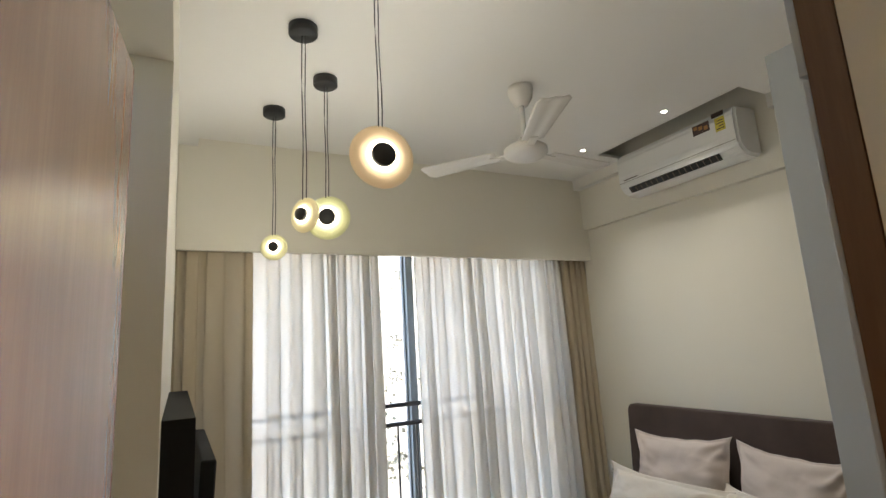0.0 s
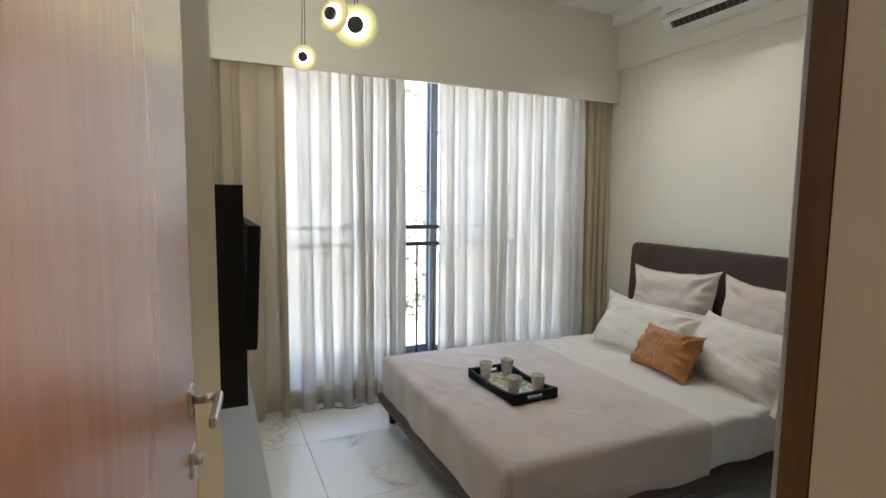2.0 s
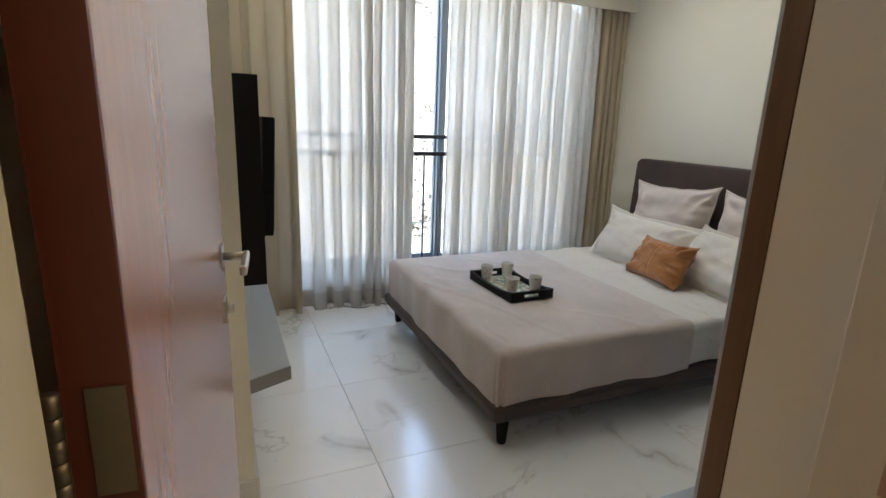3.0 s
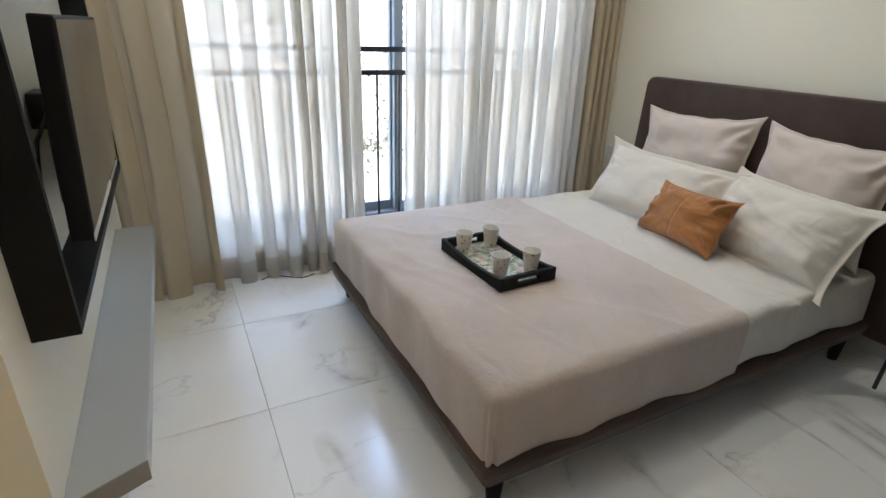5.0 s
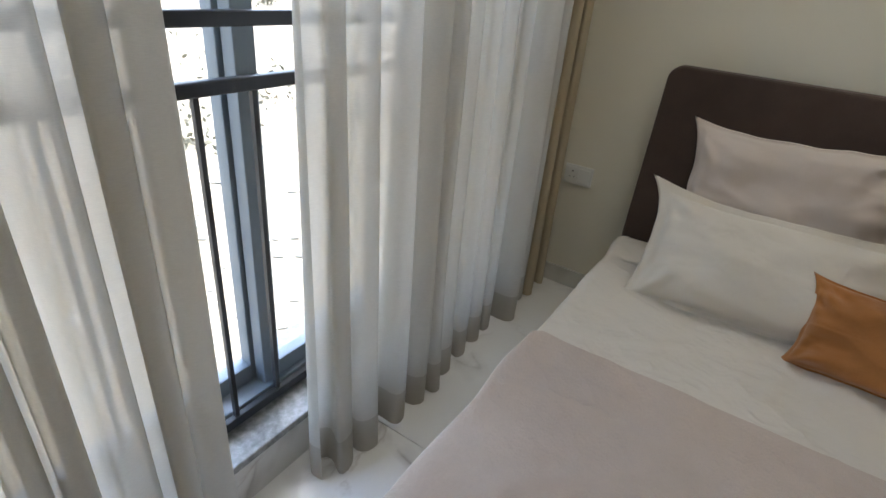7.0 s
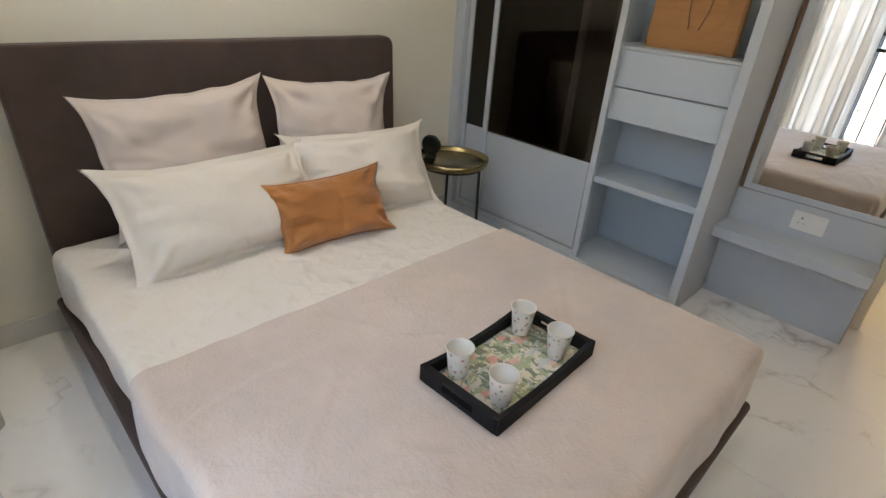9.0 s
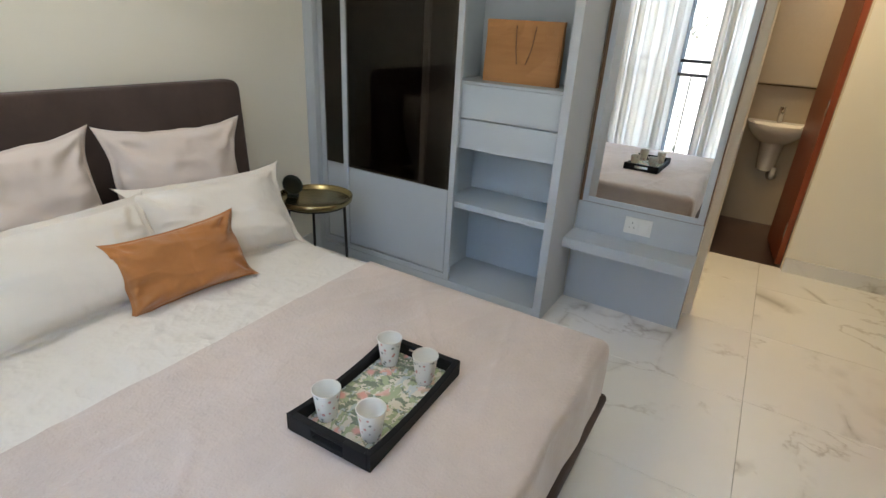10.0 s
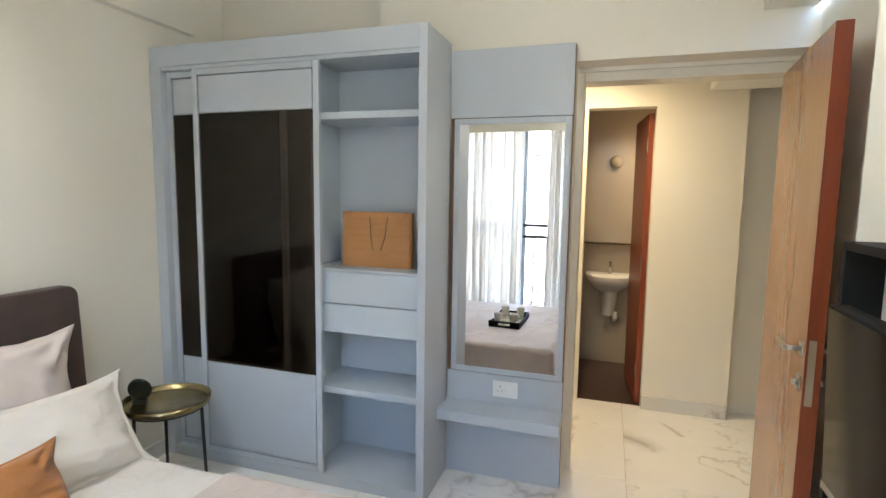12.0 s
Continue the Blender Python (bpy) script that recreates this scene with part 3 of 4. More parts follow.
def pillow_bm(w, h, t, sag=0.0, seed=0.0, flange=0.0, seam=0.0, crease=1.0):
    """A stuffed cushion lying in the xy plane, w by h, with a flat border, eared corners and creases that run in from the seams."""
    n = 84
    def side(s):
        def f(u, v):
            a, b = 2 * u - 1, 2 * v - 1
            ea, eb = min(abs(a) * (1 + flange), 1), min(abs(b) * (1 + flange * w / h), 1)
            e = max(1 - ea ** 2.8, 0) ** 0.5 * max(1 - eb ** 2.8, 0) ** 0.5
            pin = 1 - 0.075 * (1 - abs(b) ** 2.5) * abs(a) ** 2 + 0.014 * noise.noise(Vector((b * 3, seed, a))) * abs(a) ** 3
            pin2 = 1 - 0.10 * (1 - abs(a) ** 2.5) * abs(b) ** 2 + 0.022 * noise.noise(Vector((a * 4, seed + 3, b))) * abs(b) ** 3
            ear = 1 + (0.04 + 0.35 * flange) * abs(a * b) ** 6
            x, y = a * w / 2 * pin * ear, b * h / 2 * pin2 * ear
            z = s * t / 2 * e * (1 - sag * b * 0.5)
            ang = math.atan2(b, a)
            edge = min(max((max(abs(a), abs(b)) - 0.35) / 0.5, 0), 1)
            z += s * 0.006 * noise.noise(Vector((ang * 6.0 + seed, seed, 0.6 * math.hypot(a, b)))) * edge * min(e * 3, 1)
            z += 0.016 * noise.noise(Vector((a * 2.2 + seed, b * 2.2, s * 5 + seed))) * e
            z += 0.007 * noise.noise(Vector((x * 13 + seed, y * 13, s * 3))) * min(e * 2, 1)
            for ca in (-1, 1):
                for cb in (-1, 1):
                    va, vb = (a - ca) * w / h, b - cb
                    rr, th = math.hypot(va, vb), math.atan2(vb, va)
                    z += s * 0.0095 * crease * math.sin(9 * th + seed + 2.5 * noise.noise(Vector((va * 2, vb * 2, seed + ca + 2 * cb)))) * math.exp(-((rr - 0.55) / 0.34) ** 2) * min(e * 2.2, 1)
            z += s * 0.007 * crease * math.sin(19 * b + seed + 3 * noise.noise(Vector((a * 2, b * 2, seed)))) * math.exp(-(1 - abs(a)) / 0.16) * min(e * 3, 1)
            z += s * 0.012 * (0.25 - abs(noise.noise(Vector((a * 1.3 + b * 2.4 + seed, b * 1.1 - a * 0.8, seed + s))))) * min(e * 2, 1)
            z -= s * seam * (math.exp(-(x / 0.007) ** 2) - 0.7 * math.exp(-((x - 0.018) / 0.012) ** 2)) * min(e * 2, 1)
            z += 0.05 * noise.noise(Vector((a * 1.7 + seed, b * 1.7, seed))) * (0.25 + 0.7 * (abs(a * b)) ** 1.5)
            return (x, y, z)
        return f
    bm = grid_bm(n, n, side(1))
    me = bpy.data.meshes.new("tmp")
    lo = grid_bm(n, n, lambda u, v: Vector(side(-1)(u, v)) - Vector((0, 0, 0.0035 if 0 < u < 1 and 0 < v < 1 else 0)))
    bmesh.ops.reverse_faces(lo, faces=lo.faces[:])
    lo.to_mesh(me)
    lo.free()
    bm.from_mesh(me)
    bpy.data.meshes.remove(me)
    bmesh.ops.remove_doubles(bm, verts=[v for v in bm.verts if v.is_boundary], dist=0.0006)
    return bm


def pillow(name, w, h, t, m, material, label, seed, group, flange, seam=0.0):
    ob = part(name, pillow_bm(w, h, t, 0.25, seed, flange, seam), material, None, "", True, m)
    return tagged(ob, label, "cushion" if "cushion" in name else "pillow", group)


def lean(x, y, z, tilt, turn=0, spin=0):
    """Pose of a cushion that faces the bed's foot (-x), leaning back by tilt degrees; x, y, z is its middle."""
    return Matrix.Translation((x, y, z)) @ Matrix.Rotation(radians(turn), 4, "Z") @ Matrix.Rotation(radians(-tilt), 4, "Y") @ Matrix(((0, 0, -1, 0), (-1, 0, 0, 0), (0, 1, 0, 0), (0, 0, 0, 1))) @ Matrix.Rotation(radians(spin), 4, "Z")


pillow("euro_pillow", 0.66, 0.50, 0.17, lean(2.85, 2.55, 0.705, -12, 3, 2), M_EURO, "blush linen pillow leaning on the headboard", 1.0, "bed pillows", 0.05)
pillow("euro_pillow", 0.60, 0.50, 0.17, lean(2.85, 1.90, 0.698, -12, -3, -2), M_EURO, "blush linen pillow leaning on the headboard", 4.0, "bed pillows", 0.05)
pillow("sleeping_pillow", 0.78, 0.42, 0.20, lean(2.60, 2.535, 0.565, -35, 4, -1), M_PILLOW, "plump ivory cotton pillow propped on the bed", 7.0, "bed pillows", 0.10)
pillow("sleeping_pillow", 0.69, 0.42, 0.20, lean(2.625, 1.885, 0.568, -36, -6, -2), M_PILLOW, "plump ivory cotton pillow propped on the bed", 11.0, "bed pillows", 0.10)
pillow("throw_cushion", 0.47, 0.275, 0.14, lean(2.44, 2.195, 0.536, -28, -10, 3), M_RUST, "small rust velvet cushion leaning on the pillows", 15.0, "", 0.03, 0.004)


# ---- tray with cups ----
TRAY = thing("serving_tray", pose(1.444, 2.285, 0.434, 0, 0, 2.0), "black wooden tray with a floral base on the blanket", "tray")
TW, TL = 0.244, 0.44
M_FLORAL, fn, fl_, fp = nodes_of("floral_print")
tcf = fn.new("ShaderNodeTexCoord")
w1 = noise_tex(fn, fl_, 26, 3, 0.6)


def print_cells(scale, stretch, turn):
    """Random flat patches of the printed pattern, bent like leaves."""
    mp = fn.new("ShaderNodeMapping")
    mp.inputs["Scale"].default_value = stretch
    mp.inputs["Rotation"].default_value = (0, 0, radians(turn))
    bend = fn.new("ShaderNodeVectorMath")
    bend.operation = "MULTIPLY_ADD"
    bend.inputs[1].default_value = (0.05, 0.05, 0.05)
    fl_.new(w1.outputs["Color"], bend.inputs[0])
    fl_.new(tcf.outputs["Object"], bend.inputs[2])
    fl_.new(bend.outputs[0], mp.inputs[0])
    v = fn.new("ShaderNodeTexVoronoi")
    v.inputs["Scale"].default_value = scale
    fl_.new(mp.outputs[0], v.inputs["Vector"])
    sp = fn.new("ShaderNodeSeparateColor")
    fl_.new(v.outputs["Color"], sp.inputs[0])
    return v, sp


va, sa = print_cells(95, (1, 0.30, 1), 40)
vb_, sb = print_cells(95, (0.30, 1, 1), 15)
vc, sc = print_cells(24, (1, 1, 1), 0)
c_a = mix_colour(fn, fl_, ramp(fn, fl_, sa.outputs[0], ((0.45, 0.0), (0.5, 1.0))), (0.62, 0.57, 0.46), (0.36, 0.40, 0.25))
c_a = mix_colour(fn, fl_, ramp(fn, fl_, sb.outputs[1], ((0.70, 0.0), (0.74, 1.0))), c_a, (0.20, 0.23, 0.17))
pk = fn.new("ShaderNodeMath")
pk.operation = "MULTIPLY"
fl_.new(ramp(fn, fl_, sc.outputs[0], ((0.58, 0.0), (0.62, 1.0))), pk.inputs[0])
fl_.new(ramp(fn, fl_, vc.outputs["Distance"], ((0.25, 1.0), (0.5, 0.0))), pk.inputs[1])
c_b = mix_colour(fn, fl_, pk.outputs[0], c_a, (0.62, 0.33, 0.28))
c_c = mix_colour(fn, fl_, ramp(fn, fl_, sa.outputs[2], ((0.80, 0.0), (0.84, 0.8))), c_b, (0.45, 0.50, 0.50))
fl_.new(c_c, fp.inputs["Base Color"])
fp.inputs["Roughness"].default_value = 0.25
part("tray_base", box_bm(-TW / 2 + 0.012, TW / 2 - 0.012, -TL / 2 + 0.012, TL / 2 - 0.012, 0.0, 0.010, 0.001), M_FLORAL, TRAY, "floral printed tray base under gloss")
def dished_wall_bm(length, thick, low, high):
    """A straight tray wall whose top edge dips in a shallow curve between its ends."""
    bm, n, rows = bmesh.new(), 20, []
    for k in range(n + 1):
        u = 2 * k / n - 1
        top = low + (high - low) * abs(u) ** 2.2
        rows.append([bm.verts.new((x, u * length / 2, z)) for x, z in ((-thick / 2, 0), (thick / 2, 0), (thick / 2, top - 0.002), (thick / 2 - 0.002, top), (-thick / 2 + 0.002, top), (-thick / 2, top - 0.002))])
    for p, q in zip(rows, rows[1:]):
        for k in range(6):
            bm.faces.new((p[k], p[(k + 1) % 6], q[(k + 1) % 6], q[k]))
    bm.faces.new(rows[0])
    bm.faces.new(rows[-1][::-1])
    bmesh.ops.recalc_face_normals(bm, faces=bm.faces[:])
    return bm


for sx in (-1, 1):
    part("side_wall", dished_wall_bm(TL, 0.018, 0.034, 0.052), M_BLACK, TRAY, m=pose(sx * TW / 2, 0, 0))


def handle_wall_bm(y):
    """A tray end with a slot to hold it by."""
    bm = box_bm(-TW / 2, -0.05, y - 0.010, y + 0.010, 0, 0.050, 0.002)
    add_box(bm, 0.05, TW / 2, y - 0.010, y + 0.010, 0, 0.050, bevel=0.002)
    add_box(bm, -0.05, 0.05, y - 0.010, y + 0.010, 0, 0.016, bevel=0.002)
    add_box(bm, -0.05, 0.05, y - 0.010, y + 0.010, 0.036, 0.050, bevel=0.002)
    return bm


for sy in (-1, 1):
    part("end_wall", handle_wall_bm(sy * (TL / 2 - 0.008)), M_BLACK, TRAY, "tray end with a hand slot")
M_CUP, cn, cl, cp = nodes_of("printed_paper_cup")
vv = cn.new("ShaderNodeTexVoronoi")
vv.inputs["Scale"].default_value = 85
tcc = cn.new("ShaderNodeTexCoord")
cl.new(tcc.outputs["Object"], vv.inputs["Vector"])
sp2 = cn.new("ShaderNodeSeparateColor")
cl.new(vv.outputs["Color"], sp2.inputs[0])
msk = cn.new("ShaderNodeMath")
msk.operation = "MULTIPLY"
cl.new(ramp(cn, cl, vv.outputs["Distance"], ((0.3, 1.0), (0.48, 0.0))), msk.inputs[0])
cl.new(ramp(cn, cl, sp2.outputs[0], ((0.55, 0.0), (0.59, 0.85))), msk.inputs[1])
pc = mix_colour(cn, cl, ramp(cn, cl, sp2.outputs[1], ((0.4, 0.0), (0.5, 1.0))), (0.16, 0.17, 0.13), (0.5, 0.16, 0.12))
cl.new(mix_colour(cn, cl, msk.outputs[0], (0.70, 0.66, 0.58), pc), cp.inputs["Base Color"])
cp.inputs["Roughness"].default_value = 0.5
M_CUPIN = surface("cup_inside", (0.70, 0.67, 0.60), 0.96, 0.5)
CUP = None
for x, y, turn in ((-0.075, 0.135, 0), (0.074, 0.140, 70), (-0.07, -0.125, 140), (0.075, -0.14, 220)):
    m = TRAY.matrix_basis @ pose(x * 0.93, y, 0.011, 0, 0, turn)
    if CUP is None:
        CUP = thing("paper_cup", m, "small white paper cup with a floral print on the tray", "cup", "cups on the tray")
        part("cup_wall", lathe_bm([(0.0, 0.004), (0.0215, 0.004), (0.022, 0), (0.0235, 0.0), (0.0255, 0.006), (0.0362, 0.089)], 28), M_CUP, CUP, smooth=True)
        part("cup_lining", lathe_bm([(0.0, 0.007), (0.023, 0.007), (0.0352, 0.088)], 28), M_CUPIN, CUP, smooth=True)
        part("rim", lathe_bm([(0.0352, 0.088), (0.0359, 0.0912), (0.0379, 0.0912), (0.0383, 0.0893), (0.0362, 0.0876)], 28), M_CUPIN, CUP, "rolled paper rim", True)
    else:
        copy_thing(CUP, m)


# ---- side table ----
TABLE = thing("side_table", pose(2.745, 1.215, -0.028), "round brass tray table with thin black legs", "side table")
part("tray_top", lathe_bm([(0, 0.492), (0.190, 0.492), (0.197, 0.497), (0.203, 0.520), (0.206, 0.520), (0.203, 0.494), (0.196, 0.486), (0, 0.486)], 48), M_BRASS, TABLE, "antique brass tray top", True)
part("ring", lathe_bm([(0.165, 0.472), (0.18, 0.472), (0.18, 0.486), (0.165, 0.486), (0.165, 0.472)], 40), M_BLACK_METAL, TABLE)
for k in range(3):
    a = radians(200 + 120 * k)
    part("leg", tube_bm([(0.17 * math.cos(a), 0.17 * math.sin(a), 0.48), (0.185 * math.cos(a), 0.185 * math.sin(a), 0.028)], 0.008, 10), M_BLACK_METAL, TABLE, smooth=True)
DISC = thing("table_ornament", pose(2.865, 1.265, 0.465, 0, 0, 25), "small dark round metal ornament on the side table", "ornament")
bm = lathe_bm([(0, -0.012), (0.045, -0.012), (0.055, -0.006), (0.058, 0.004), (0.05, 0.012), (0.0, 0.014)], 32)
bm.transform(Matrix.Translation((0, 0, 0.072)) @ Matrix.Rotation(radians(82), 4, "X"))
part("disc", bm, M_GREENBLACK, DISC, smooth=True)
part("foot", box_bm(-0.03, 0.03, -0.02, 0.02, 0, 0.018, 0.004), M_GREENBLACK, DISC)

# ---- wardrobe ----
WX0, WX1, WY0, WY1, WZ = 1.470, XR - 0.002, 0.352, 0.92, 2.30
WARD = thing("wardrobe", pose(0, 0, 0), "powder blue wardrobe with sliding doors and open shelves", "wardrobe")
part("side_panel", box_bm(WX0, WX0 + 0.042, WY0 + 0.2, WY1, 0, WZ, 0.002), M_BLUE, WARD)
part("side_panel", box_bm(WX1 - 0.07, WX1, WY0, WY1, 0, WZ - 0.1, 0.002), M_BLUE, WARD)
part("top_fascia", box_bm(WX0 + 0.042, WX1, WY0, WY1, WZ - 0.105, WZ, 0.002), M_BLUE, WARD)
part("back_panel", box_bm(WX0 + 0.042, WX1 - 0.07, 0.545, 0.56, 0.06, WZ - 0.105), M_BLUE_IN, WARD)
part("plinth", box_bm(WX0 + 0.042, WX1 - 0.07, 0.545, WY1 - 0.004, 0, 0.06, 0.002), M_BLUE, WARD)
part("partition", box_bm(2.118, 2.138, 0.56, 0.855, 0.06, WZ - 0.105), M_BLUE_IN, WARD)
for z in (1.895, 0.488):
    part("shelf", box_bm(WX0 + 0.042, 2.117, 0.56, 0.872, z, z + 0.034, 0.002), M_BLUE_IN, WARD)
for z0, z1 in ((0.818, 0.966), (0.972, 1.135)):
    part("drawer", box_bm(WX0 + 0.045, 2.114, 0.565, 0.875, z0, z1, 0.002), M_BLUE_IN, WARD, "flush handleless drawer front")
part("drawer_top", box_bm(WX0 + 0.043, 2.117, 0.56, 0.877, 1.137, 1.15, 0.001), M_BLUE_IN, WARD)
part("rail_track", box_bm(WX0 + 0.042, WX1 - 0.07, 0.845, WY1 - 0.01, WZ - 0.125, WZ - 0.106), M_BLUE, WARD)


def sliding_door(x0, x1, y0, y1):
    d = part("sliding_door", frame_bm(x0, x1, 0.062, WZ - 0.128, 0.032, y0, y1), M_BLUE, WARD, "framed sliding door with dark tinted glass")
    part("top_panel", box_bm(x0 + 0.039, x1 - 0.039, y0 + 0.004, y1 - 0.006, 1.945, WZ - 0.165, 0.002), M_BLUE, d)
    part("bottom_panel", box_bm(x0 + 0.039, x1 - 0.039, y0 + 0.004, y1 - 0.006, 0.102, 0.585, 0.002), M_BLUE, d)
    part("glass_pane", box_bm(x0 + 0.032, x1 - 0.032, (y0 + y1) / 2 - 0.003, (y0 + y1) / 2 + 0.003, 0.588, 1.942), M_DARKGLASS, d, "dark brown tinted glass")
    return d


sliding_door(2.035, 2.80, 0.895, 0.917)
sliding_door(2.25, WX1 - 0.075, 0.862, 0.884)

BAG = thing("paper_bag", pose(1.80, 0.74, 1.151), "flat brown kraft paper bag leaning in the open shelf", "bag")


def bag_bm():
    w, h, d = 0.39, 0.285, 0.045
    def f(u, v):
        a = u * 2 * math.pi
        x = max(min(math.cos(a) * 0.75, 0.5), -0.5) * w
        y = max(min(math.sin(a) * 0.75, 0.5), -0.5) * d
        crease = 0.012 * noise.noise(Vector((x * 14, v * 5, 2.0))) * v + 0.004 * abs(math.sin(x * 30 + v * 3)) * v
        return (x, y * (1 - 0.5 * v) - crease, v * h)
    bm = grid_bm(48, 16, f)
    bmesh.ops.remove_doubles(bm, verts=bm.verts[:], dist=1e-4)
    ed = [e for e in bm.edges if e.is_boundary and e.verts[0].co.z < 0.01]
    bmesh.ops.edgeloop_fill(bm, edges=ed)
    return bm


part("bag_body", bag_bm(), M_PAPER, BAG)
for x in (-0.03, 0.07):
    part("cord_handle", tube_bm([(-x * 1.0, 0.032, 0.26), (-x * 0.8, 0.034, 0.16), (-x * 0.45, 0.034, 0.09)], 0.0022, 6), M_RAWEDGE, BAG, "brown cord handle")
fl = bmesh.new()
c0 = [(-0.190, 0.027, 0.0), (-0.03, 0.027, 0.035), (-0.12, 0.030, 0.11), (-0.190, 0.030, 0.22)]
top = [fl.verts.new(p) for p in c0]
bot = [fl.verts.new((x, y - 0.003, z)) for x, y, z in c0]
fl.faces.new(top)
fl.faces.new(bot[::-1])
for k in range(4):
    fl.faces.new((bot[k], bot[(k + 1) % 4], top[(k + 1) % 4], top[k]))
bmesh.ops.recalc_face_normals(fl, faces=fl.faces[:])
part("folded_flap", fl, M_PAPER, BAG, "folded paper corner")

# ---- dressing panel with mirror ----
VX0, VX1, VY = 0.848, 1.468, 0.551
VAN = thing("dressing_unit", I, "powder blue dressing panel with a framed mirror and ledge", "dressing unit")
part("lower_panel", box_bm(VX0, VX1, 0.5430, VY, 0, 0.365, 0.002), M_BLUE, VAN)
part("socket_panel", box_bm(VX0, VX1, 0.5430, VY, 0.42, 0.578, 0.002), M_BLUE, VAN)
part("top_panel", box_bm(VX0, VX1, 0.5430, VY + 0.004, 1.926, 2.265, 0.002), M_BLUE, VAN)
part("backing", box_bm(VX0 - 0.001, VX1, 0.498, 0.5425, 0, 2.262, 0.0), M_RAWEDGE, VAN, "brown raw board edge")
mf = part("mirror_frame", frame_bm(VX0 + 0.004, VX1 - 0.02, 0.582, 1.922, 0.03, 0.5430, VY + 0.004), M_BLUE, VAN)
part("mirror_glass", box_bm(VX0 + 0.03, VX1 - 0.048, 0.5455, 0.5510, 0.61, 1.894), M_MIRROR, mf, "clear mirror glass")
part("ledge", box_bm(VX0 - 0.006, VX1 + 0.0, 0.5430, 0.73, 0.366, 0.420, 0.003), M_BLUE, VAN)


def wall_plate(x, y, z, w, h, m, label):
    p = thing("switch_plate", m, label, "socket", "wall sockets")
    part("plate", box_bm(-w / 2, w / 2, -0.008, 0, -h / 2, h / 2, 0.003), M_WHITE, p)
    part("socket_module", box_bm(-w * 0.42, 0.0, -0.011, -0.008, -h * 0.38, h * 0.38, 0.001), M_WHITE, p)
    part("rocker", box_bm(w * 0.04, w * 0.4, -0.0115, -0.008, -h * 0.36, h * 0.36, 0.002), M_WHITE, p)
    for a, b, r in ((-0.21, 0.18, 0.0035), (-0.29, -0.1, 0.0025), (-0.13, -0.1, 0.0025)):
        bm = lathe_bm([(0, 0), (r, 0)], 12)
        bm.transform(Matrix.Translation((a * w, -0.0115, b * h)) @ Matrix.Rotation(radians(90), 4, "X"))
        part("pin_hole", bm, M_DARK, p)
    return p


wall_plate(0, 0, 0, 0.135, 0.088, pose(1.143, VY, 0.505, 0, 0, 180), "white socket and switch plate on the dressing panel")
wall_plate(0, 0, 0, 0.13, 0.09, pose(XR, 3.328, 0.563, 0, 0, -90), "white socket and switch plate on the cream wall")

# ---- bedroom door ----
DOOR = tagged(new("door_bedroom"), "open oak laminate door with red-brown edges", "door", "", "structure")
DOOR.matrix_basis = pose(-0.071, 0.388, 0, 0, 0, 84.6)
DW, DT, DH = 0.793, 0.05, 2.10
part("leaf", box_bm(0.006, DW - 0.006, 0.0, DT, 0.008, DH, 0.001), M_DOOR, DOOR)
part("hinge_edge", box_bm(0, 0.006, 0.0, DT, 0.008, DH), M_LIP_SHADED, DOOR, "red-brown lipped door edge")
part("latch_edge", box_bm(DW - 0.006, DW, 0.0, DT, 0.008, DH), M_REDDOOR, DOOR, "red-brown lipped door edge")
part("lock_faceplate", box_bm(DW, DW + 0.002, 0.008, 0.030, 0.83, 1.06, 0.0005), M_STEEL, DOOR, "steel lock plate in the door edge")


def lever(side, z, key):
    y = -0.004 if side < 0 else DT + 0.004
    h = part("handle", box_bm(DW - 0.085, DW - 0.033, min(y, y - side * 0.008), max(y, y - side * 0.008), z - 0.026, z + 0.026, 0.002), M_STEEL, DOOR, "satin steel lever handle")
    if not key:
        part("neck", tube_bm([(DW - 0.059, y, z), (DW - 0.059, y + side * 0.045, z)], 0.009, 14), M_STEEL, h, smooth=True)
        part("lever_arm", box_bm(DW - 0.185, DW - 0.048, min(y + side * 0.040, y + side * 0.054), max(y + side * 0.040, y + side * 0.054), z - 0.010, z + 0.010, 0.004), M_STEEL, h)
    else:
        part("cylinder", tube_bm([(DW - 0.059, y, z), (DW - 0.059, y + side * 0.016, z)], 0.011, 14), M_STEEL, h, smooth=True)


for side in (-1, 1):
    lever(side, 1.015, False)
    lever(side, 0.895, True)
for z in (0.25, 1.05, 1.85):
    hg = part("hinge", box_bm(-0.002, 0.0, 0.004, 0.034, z - 0.05, z + 0.05, 0.0005), M_BRASS_PLATE, DOOR, "dull brass butt hinge")
    for k in range(5):
        part("knuckle", tube_bm([(-0.004, DT + 0.006, z - 0.05 + 0.02 * k + 0.001), (-0.004, DT + 0.006, z - 0.05 + 0.02 * k + 0.019)], 0.007, 12), M_BRASS_PLATE, hg, "brass hinge knuckle", True)
STRIKE = tagged(part("strike_plate", box_bm(0.8075, 0.81, 0.225, 0.255, 0.84, 1.0, 0.0005), M_STEEL), "steel strike plate with a dark latch hole on the frame", "strike plate")
part("latch_hole", box_bm(0.8070, 0.8076, 0.232, 0.248, 0.88, 0.96), M_DARK, STRIKE)
BDOOR = tagged(new("door_bathroom"), "open red-brown wooden bathroom door", "door", "", "structure")
BDOOR.matrix_basis = pose(0.385, -0.815, 0, 0, 0, -84)
part("leaf", box_bm(0, 0.56, -0.0, 0.035, 0.0, 2.12, 0.002), M_REDDOOR, BDOOR)
